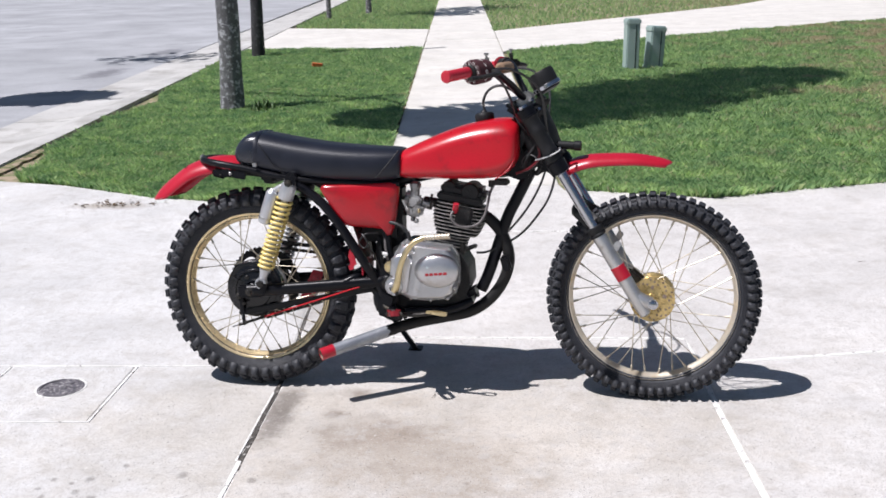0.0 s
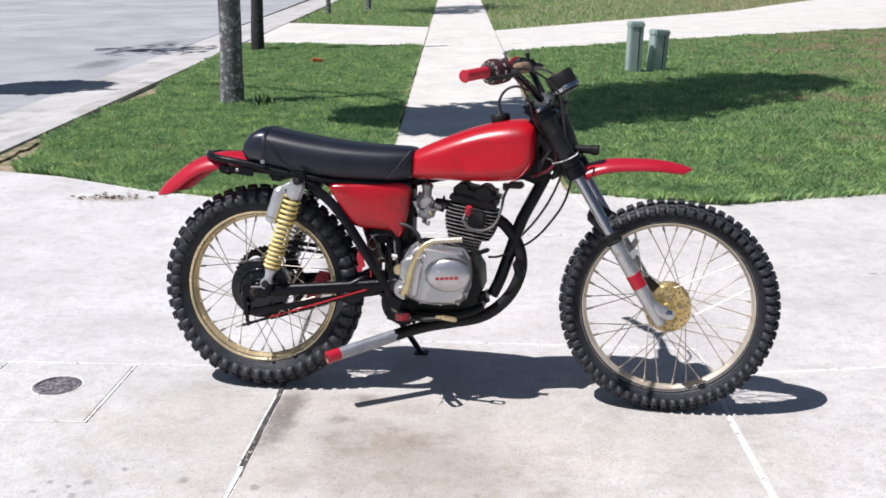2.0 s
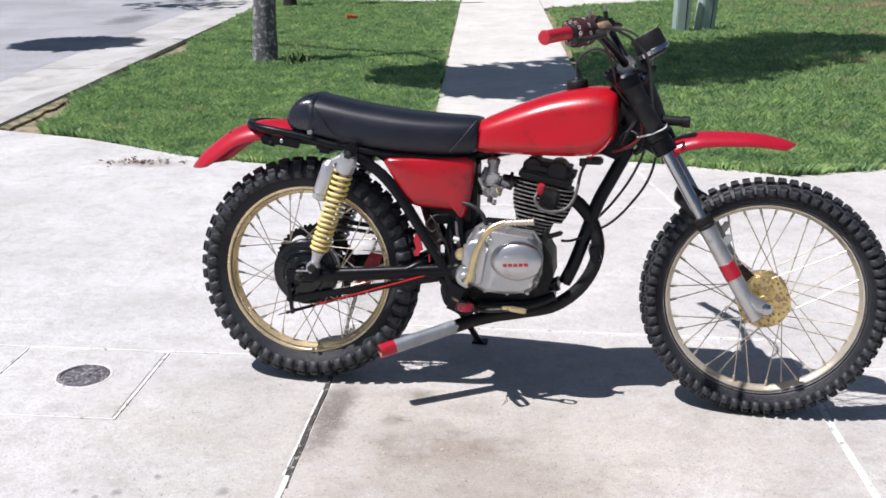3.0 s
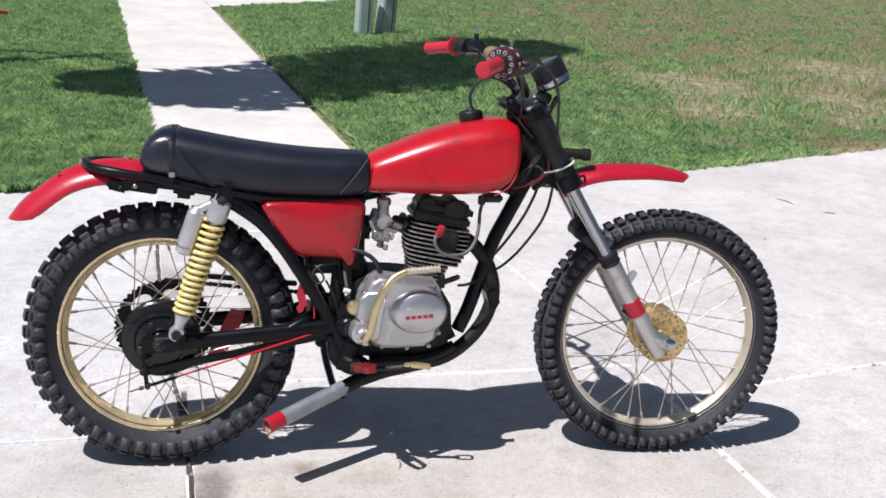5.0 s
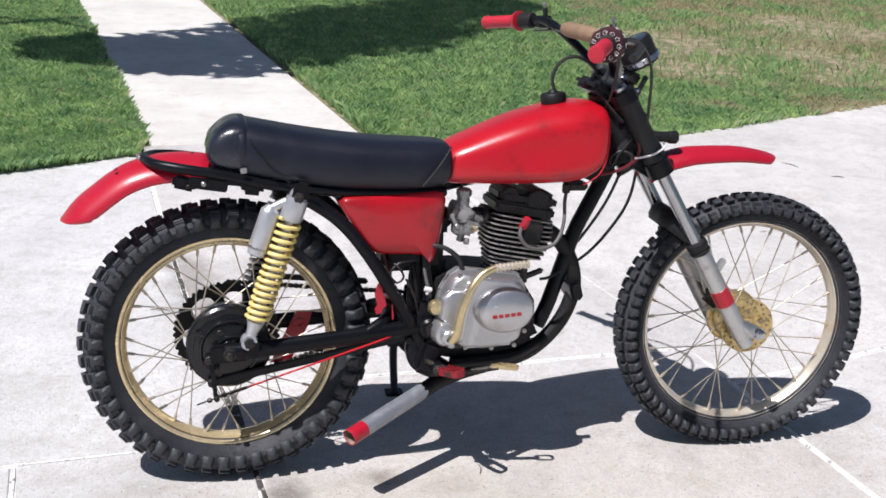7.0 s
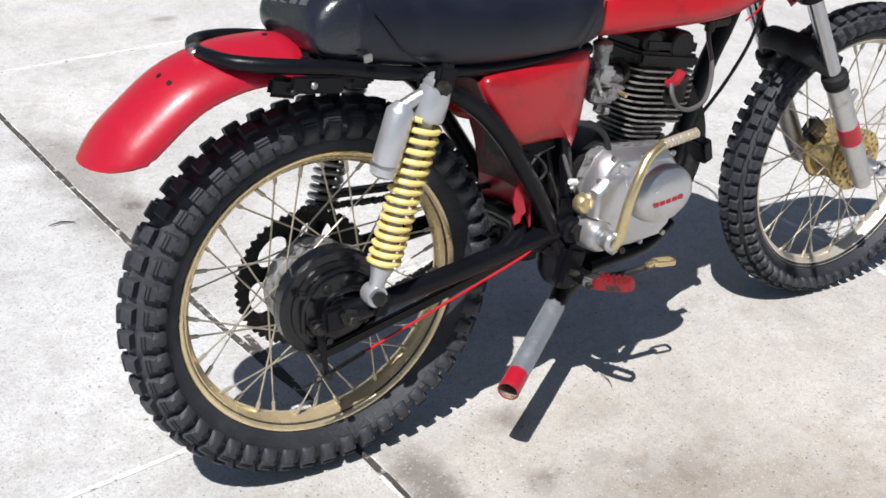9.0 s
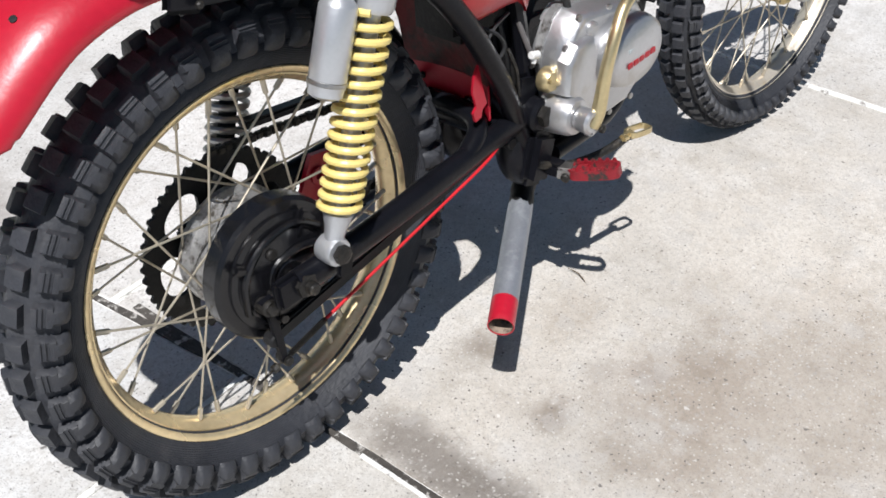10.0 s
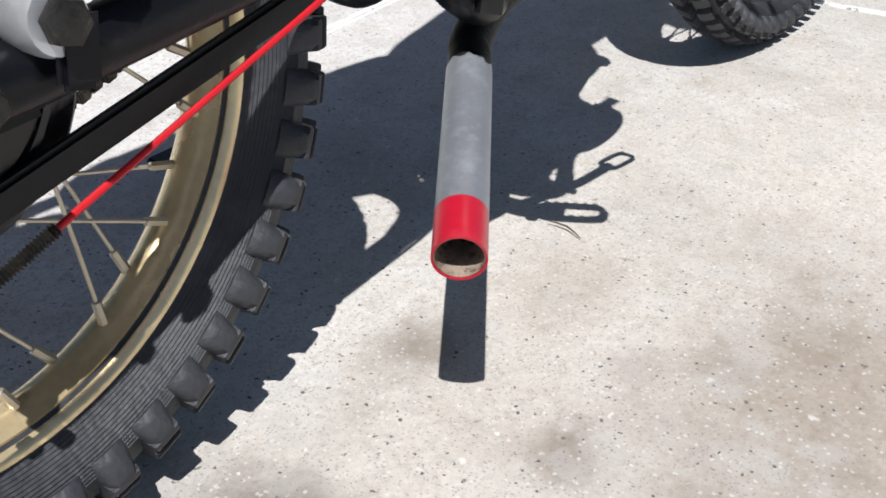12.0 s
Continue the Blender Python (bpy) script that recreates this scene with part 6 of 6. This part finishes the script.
GRASS = bpy.data.materials.new("grass blades")
GRASS.use_nodes = True
n, l = GRASS.node_tree.nodes, GRASS.node_tree.links
b = n["Principled BSDF"]
geo, tc, big = n.new("ShaderNodeNewGeometry"), n.new("ShaderNodeTexCoord"), n.new("ShaderNodeTexNoise")
big.inputs["Scale"].default_value, big.inputs["Detail"].default_value, big.inputs["Roughness"].default_value = 4.5, 8.0, 0.7
l.new(tc.outputs["Object"], big.inputs["Vector"])
ramp = n.new("ShaderNodeValToRGB")
ramp.color_ramp.elements[0].color, ramp.color_ramp.elements[1].color = (0.22, 0.375, 0.165, 1), (0.55, 0.7, 0.365, 1)
e = ramp.color_ramp.elements.new(0.93)
e.color = (0.53, 0.69, 0.34, 1)
ramp.color_ramp.elements[2].color = (0.62, 0.56, 0.38, 1)
l.new(geo.outputs["Random Per Island"], ramp.inputs["Fac"])
mx = n.new("ShaderNodeMix")
mx.data_type = "RGBA"
mx.blend_type = "MULTIPLY"
mr = n.new("ShaderNodeMapRange")
mr.inputs["From Min"].default_value, mr.inputs["From Max"].default_value = 0.35, 0.65
l.new(big.outputs["Fac"], mr.inputs["Value"])
tint = n.new("ShaderNodeMix")
tint.data_type = "RGBA"
tint.inputs["A"].default_value, tint.inputs["B"].default_value = (0.6, 0.74, 0.72, 1), (1.36, 1.26, 1.15, 1)
l.new(mr.outputs["Result"], tint.inputs["Factor"])
mx.inputs["Factor"].default_value = 1.0
l.new(ramp.outputs["Color"], mx.inputs["A"])
l.new(tint.outputs["Result"], mx.inputs["B"])
dryn = n.new("ShaderNodeTexNoise")
dryn.inputs["Scale"].default_value, dryn.inputs["Detail"].default_value, dryn.inputs["Roughness"].default_value = 1.7, 9.0, 0.75
l.new(tc.outputs["Object"], dryn.inputs["Vector"])
sepx = n.new("ShaderNodeSeparateXYZ")
l.new(tc.outputs["Object"], sepx.inputs["Vector"])
reach = n.new("ShaderNodeMapRange")
reach.inputs["From Min"].default_value, reach.inputs["From Max"].default_value = 1.5, 5.0
reach.inputs["To Min"].default_value, reach.inputs["To Max"].default_value = -0.05, 0.1
l.new(sepx.outputs["X"], reach.inputs["Value"])
both = n.new("ShaderNodeMath")
l.new(dryn.outputs["Fac"], both.inputs[0])
l.new(reach.outputs["Result"], both.inputs[1])
thr = n.new("ShaderNodeMapRange")
thr.inputs["From Min"].default_value, thr.inputs["From Max"].default_value = 0.56, 0.64
thr.inputs["To Max"].default_value = 0.8
l.new(both.outputs[0], thr.inputs["Value"])
straw = n.new("ShaderNodeMix")
straw.data_type = "RGBA"
straw.inputs["B"].default_value = (0.62, 0.49, 0.34, 1)
l.new(thr.outputs["Result"], straw.inputs["Factor"])
l.new(mx.outputs["Result"], straw.inputs["A"])
l.new(straw.outputs["Result"], b.inputs["Base Color"])
b.inputs["Roughness"].default_value = 0.55
thin = n.new("ShaderNodeBsdfTranslucent")
l.new(straw.outputs["Result"], thin.inputs["Color"])
blend = n.new("ShaderNodeMixShader")
blend.inputs["Fac"].default_value = 0.5
l.new(b.outputs["BSDF"], blend.inputs[1])
l.new(thin.outputs["BSDF"], blend.inputs[2])
l.new(blend.outputs["Shader"], n["Material Output"].inputs["Surface"])


def clumps(rng, px, py, cell):
    """Smooth random values between 0 and 1 over the plan, about one to a cell."""
    gx, gy = (px - px.min()) / cell, (py - py.min()) / cell
    ix, iy = gx.astype(int), gy.astype(int)
    grid = rng.random((ix.max() + 2, iy.max() + 2))
    fx, fy = gx - ix, gy - iy
    fx, fy = fx * fx * (3 - 2 * fx), fy * fy * (3 - 2 * fy)
    return (grid[ix, iy] * (1 - fx) + grid[ix + 1, iy] * fx) * (1 - fy) + (grid[ix, iy + 1] * (1 - fx) + grid[ix + 1, iy + 1] * fx) * fy


def turf(name, label, poly, count, near, dry=None):
    """Blades of grass inside an outline, denser towards the camera's side."""
    rng = np.random.default_rng(len(name) * 7 + count)
    P = np.array(poly)
    lo, hi = P.min(0), P.max(0)
    u = rng.random(count * 3)
    px = lo[0] + (hi[0] - lo[0]) * rng.random(count * 3)
    py = lo[1] + (hi[1] - lo[1]) * u ** near
    keep = in_poly(px, py, poly)
    if dry is not None:
        for cx, cy, r, amount in dry:
            d = np.hypot(px - cx, (py - cy) * 0.8) / r
            keep &= ~((d + 0.5 * rng.random(len(px)) < 1) & (rng.random(len(px)) < amount))
    keep &= rng.random(len(px)) < 0.35 + 0.9 * clumps(rng, px, py, 0.16)
    px, py = px[keep][:count], py[keep][:count]
    k = len(px)
    far = np.clip((py - 7) / 12, 0, 1)
    tall = (0.02 + 0.03 * rng.random(k)) * (0.45 + 0.75 * clumps(rng, px, py, 0.13) + 0.5 * clumps(rng, px, py, 0.45))
    wide = 0.0009 + 0.0013 * rng.random(k) + 0.0036 * far
    a, t = rng.random(k) * 2 * np.pi, rng.random(k) * 2 * np.pi
    bend = tall * (0.4 + 0.9 * rng.random(k))
    v = np.zeros((k, 4, 3))
    v[:, 0] = np.c_[px - wide * np.cos(a), py - wide * np.sin(a), np.full(k, -0.03)]
    v[:, 1] = np.c_[px + wide * np.cos(a), py + wide * np.sin(a), np.full(k, -0.03)]
    v[:, 2] = np.c_[px + bend * 0.35 * np.cos(t) + wide * 0.7 * np.cos(a), py + bend * 0.35 * np.sin(t) + wide * 0.7 * np.sin(a), tall * 0.6]
    v[:, 3] = np.c_[px + bend * np.cos(t), py + bend * np.sin(t), tall]
    idx = np.arange(k)[:, None] * 4
    f = np.concatenate([idx + [0, 1, 2], idx + [0, 2, 3]])
    me = bpy.data.meshes.new(name)
    me.from_pydata(v.reshape(-1, 3).tolist(), [], f.tolist())
    me.materials.append(GRASS)
    tagged(new(name, me), label, "grass", kind="stuff")


strip = [(kerb_x(7.3) + 0.32, 7.27), (-2.5, 7.03), (-1.9, 6.68), (-1.22, 6.49), (-0.6, 6.73), (walk_l(7.0) - 0.03, 7.0), (walk_l(16) - 0.03, 15.9), (kerb_x(16.1) + 0.1, 16.1), (kerb_x(13) + 0.08, 13), (kerb_x(11.4) + 0.12, 11.4), (kerb_x(10.8) + 0.3, 10.8), (kerb_x(10.2) + 0.24, 10.2), (kerb_x(9.7) + 0.1, 9.7), (kerb_x(9.5) + 0.22, 9.5), (kerb_x(9.2) + 0.08, 9.2), (kerb_x(8.7) + 0.2, 8.7), (kerb_x(8.4) + 0.1, 8.4), (kerb_x(7.8) + 0.3, 7.8)]
turf("parkway_grass", "mown green grass strip between kerb and sidewalk", strip, 270000, 1.7)
lawn = [(walk_r(6.8) + 0.05, 6.76), (1.45, 6.52), (2.4, 6.82), (4.64, 7.56), (9, 9.08), (14, 10.9), (14, 23.9), (9.6, 21.3), (6.63, 19.6), (3.77, 17.9), (walk_r(15.3) + 0.06, 15.3)]
turf("front_lawn", "mown green lawn with thin brown patches", lawn, 520000, 1.9, [(4.4, 9.6, 1.5, 0.75), (5.9, 11.0, 1.7, 0.7), (3.0, 8.3, 0.6, 0.5), (1.2, 8.7, 0.4, 0.3), (7.6, 11.0, 1.9, 0.6), (3.62, 8.7, 0.6, 0.94), (4.05, 10.1, 0.9, 0.9), (3.8, 7.9, 0.4, 0.6), (5.25, 9.06, 0.8, 0.94), (6.3, 10.9, 1.0, 0.9), (2.5, 9.6, 0.35, 0.5), (4.7, 8.3, 0.5, 0.9)])
turf("far_parkway_grass", "mown grass strip beyond the next driveway", [(walk_l(19.8) - 0.02, 19.8), (walk_l(42), 42), (kerb_x(42), 42), (kerb_x(20.8) + 0.1, 20.8)], 26000, 1.3)
turf("far_lawn", "mown lawn of the next lot", [(walk_r(19.1), 19.1), (4.9, 24.7), (6.1, 26.7), (9.5, 32), (9.5, 45), (walk_r(45), 45)], 36000, 1.3)


# ---- trees ----
def tree(name, label, base, r, height, limbs, blobs, leaves, leaf, seed, lean, bark=None):
    rng = random.Random(seed)
    x, y = base
    root = new(name)
    root.location = (x, y, -0.02)
    tagged(root, label, "tree")
    trunk = Mesh()
    pts, rs = [], []
    for i in range(9):
        t = i / 8
        pts.append((0.05 * math.sin(3 * t + seed) * t + lean * height * t, 0.05 * math.cos(2 * t + seed) * t, height * t))
        rs.append(r * (1.12 if i == 0 else 1.0) * (1 - 0.08 * height * t))
    trunk.tube(pts, rs, 16, 6)
    for q in range(len(trunk.v)):
        p = trunk.v[q]
        k = 1 + 0.07 * noise.noise(Vector((p.x * 14, p.y * 14, p.z * 2.5)))
        trunk.v[q] = Vector((p.x * k, p.y * k, p.z))
    s = Vector((0.0, 0.0, height * 0.9))
    for c, rad in blobs:
        e = Vector(c)
        side = e.xy.length > 3.0
        if side:
            trunk_top, s = s, Vector((0.0, 0.0, height * 0.9))
        mid = s.lerp(e, 0.5) + Vector((0, 0, 0.25))
        trunk.tube([s, mid, e], [r * 0.42, r * 0.26, r * 0.1], 8, 4)
        for k in range(limbs):
            q = e + Vector((rng.uniform(-1, 1), rng.uniform(-1, 1), rng.uniform(-0.5, 0.9))) * rad * 0.7
            trunk.tube([mid.lerp(e, rng.random()), q], [r * 0.14, r * 0.04], 6, 0)
        s = trunk_top if side else e
    part("trunk", trunk, bark or BARK, root)
    crown_v, crown_f = [], []
    for c, rad in blobs:
        for k in range(leaves):
            d = Vector((rng.gauss(0, 1), rng.gauss(0, 1), rng.gauss(0, 0.9)))
            d = d.normalized() * rad * rng.random() ** 0.45
            p = Vector(c) + d
            u = Vector((rng.gauss(0, 1), rng.gauss(0, 1), rng.gauss(0, 0.6))).normalized()
            w = u.orthogonal().normalized()
            s = leaf * rng.uniform(0.6, 1.3)
            i = len(crown_v)
            crown_v += [p - u * s, p + w * s * 0.5, p + u * s, p - w * s * 0.5]
            crown_f.append((i, i + 1, i + 2, i + 3))
    me = bpy.data.meshes.new("crown")
    me.from_pydata([tuple(p) for p in crown_v], [], crown_f)
    me.materials.append(LEAF)
    part("crown", me, LEAF, root)
    return root


# last blob is an unseen limb, added to drop a shadow on the street
tree("street_tree", "grey-barked street tree in the grass strip", (-2.26, 10.13), 0.105, 2.7, 5,
     [((0.15, -1.35, 3.2), 0.62), ((0.1, -1.65, 4.6), 0.95), ((0.2, -1.4, 6.4), 1.1), ((0.15, -1.05, 8.2), 1.05), ((0.2, -0.5, 10.0), 0.8), ((-5.1, 0.85, 5.0), 0.6)], 900, 0.12, 3, 0.035)
# unseen crown set over the street, so its shade misses the next driveway
tree("street_tree", "slim dark street tree beside the kerb", (-3.17, 15.1), 0.085, 5.0, 4, [((-4.6, 0.1, 5.6), 0.9)], 130, 0.13, 8, 0.01, DARKBARK)
tree("street_tree", "thin young street tree", (-3.52, 23.0), 0.05, 4.0, 3, [((0, 0, 4.6), 0.9)], 350, 0.13, 11, 0.0)
tree("street_tree", "thin young street tree", (-2.91, 24.6), 0.062, 4.0, 3, [((0, 0, 4.8), 1.0)], 350, 0.13, 14, 0.0)
weed = Mesh()
for i in range(60):
    a, h = random.random() * 6.28, random.uniform(0.06, 0.15)
    c = Vector((-1.95 + random.gauss(0, 0.05), 10.1 + random.gauss(0, 0.05), -0.02))
    t = c + Vector((math.cos(a) * h * 0.6, math.sin(a) * h * 0.6, h))
    s = Vector((-math.sin(a), math.cos(a), 0)) * 0.012
    weed.add([c, c.lerp(t, 0.6) + s, t, c.lerp(t, 0.6) - s], [(0, 1, 2, 3)])
tagged(part("weed", weed, LEAF), "small dark weed at the foot of the tree", "weed")


# ---- utility boxes ----
def utility_box(at, w, d, h, tilt, turn, label):
    root = new("utility_pedestal")
    root.matrix_world = pose(*at, -0.03, tilt[0], tilt[1], turn)
    tagged(root, label, "utility box", "utility pedestals on the lawn")
    part("base", Mesh().box((0, 0, 0.03), (w * 1.06, d * 1.06, 0.08), (0, 0, 0), 0.006), BOXGREEN, root)
    part("cabinet", Mesh().box((0, 0, h * 0.5), (w, d, h - 0.06), (0, 0, 0), 0.012), BOXGREEN, root)
    part("cap", Mesh().box((0, 0, h - 0.03), (w * 1.1, d * 1.1, 0.07), (0, 0, 0), 0.015), BOXGREEN, root)
    part("groove", Mesh().box((w * 0.18, -d * 0.5 - 0.001, h * 0.5), (0.008, 0.006, h * 0.8), (0, 0, 0), 0.001), SMOOTHRUBBER, root)
    return root


utility_box((1.62, 12.85), 0.15, 0.15, 0.61, (0, 1.5), 12, "tall faded green metal utility pedestal on the lawn")
utility_box((1.89, 13.0), 0.175, 0.16, 0.51, (0, 4), 20, "short tilted faded green utility pedestal on the lawn")
tagged(part("marker_flag", Mesh().box((-2.09, 13.57, 0.06), (0.13, 0.02, 0.05), (20, 10, 30), 0.004).rod((-2.14, 13.57, -0.03), (-2.14, 13.58, 0.06), 0.003, 6), ORANGE), "small orange marker lying in the grass", "marker")
litter = Mesh()
rng = random.Random(5)
for i in range(70):
    c = Vector((-2.06 + rng.gauss(0, 0.14), 6.5 + rng.gauss(0, 0.05), 0.003 + rng.random() * 0.008))
    a, s = rng.random() * 6.28, rng.uniform(0.006, 0.02)
    u, w = Vector((math.cos(a), math.sin(a), rng.uniform(-0.3, 0.3))) * s, Vector((-math.sin(a), math.cos(a), rng.uniform(-0.3, 0.3))) * s * 0.6
    litter.add([c - u, c + w, c + u, c - w], [(0, 1, 2, 3)])
tagged(part("leaf_litter", litter, DRYLEAF), "small heap of dead leaf crumbs on the concrete", "leaf litter", kind="stuff")

chips = Mesh()
for x, y, s in ((2.695, 6.147, 0.05), (2.814, 5.91, 0.035), (3.194, 5.857, 0.04), (0.057, 3.674, 0.022), (-0.63, 4.82, 0.03), (1.9, 5.2, 0.02), (2.2, 5.5, 0.018), (3.6, 6.4, 0.03)):
    a = rng.random() * 3.1
    u = Vector((math.cos(a), math.sin(a), 0.05)) * s
    chips.tube([Vector((x, y, 0.004)) - u, Vector((x, y, 0.006)) + Vector((u.y, -u.x, 0)) * 0.2, Vector((x, y, 0.004)) + u], [0.0005, 0.0012, 0.0005] if s < 0.025 else [0.001, 0.0024, 0.001], 5, 2)
tagged(part("twig_litter", chips, DRYLEAF), "scattered dry twigs and bark chips on the concrete", "twig litter", kind="stuff")
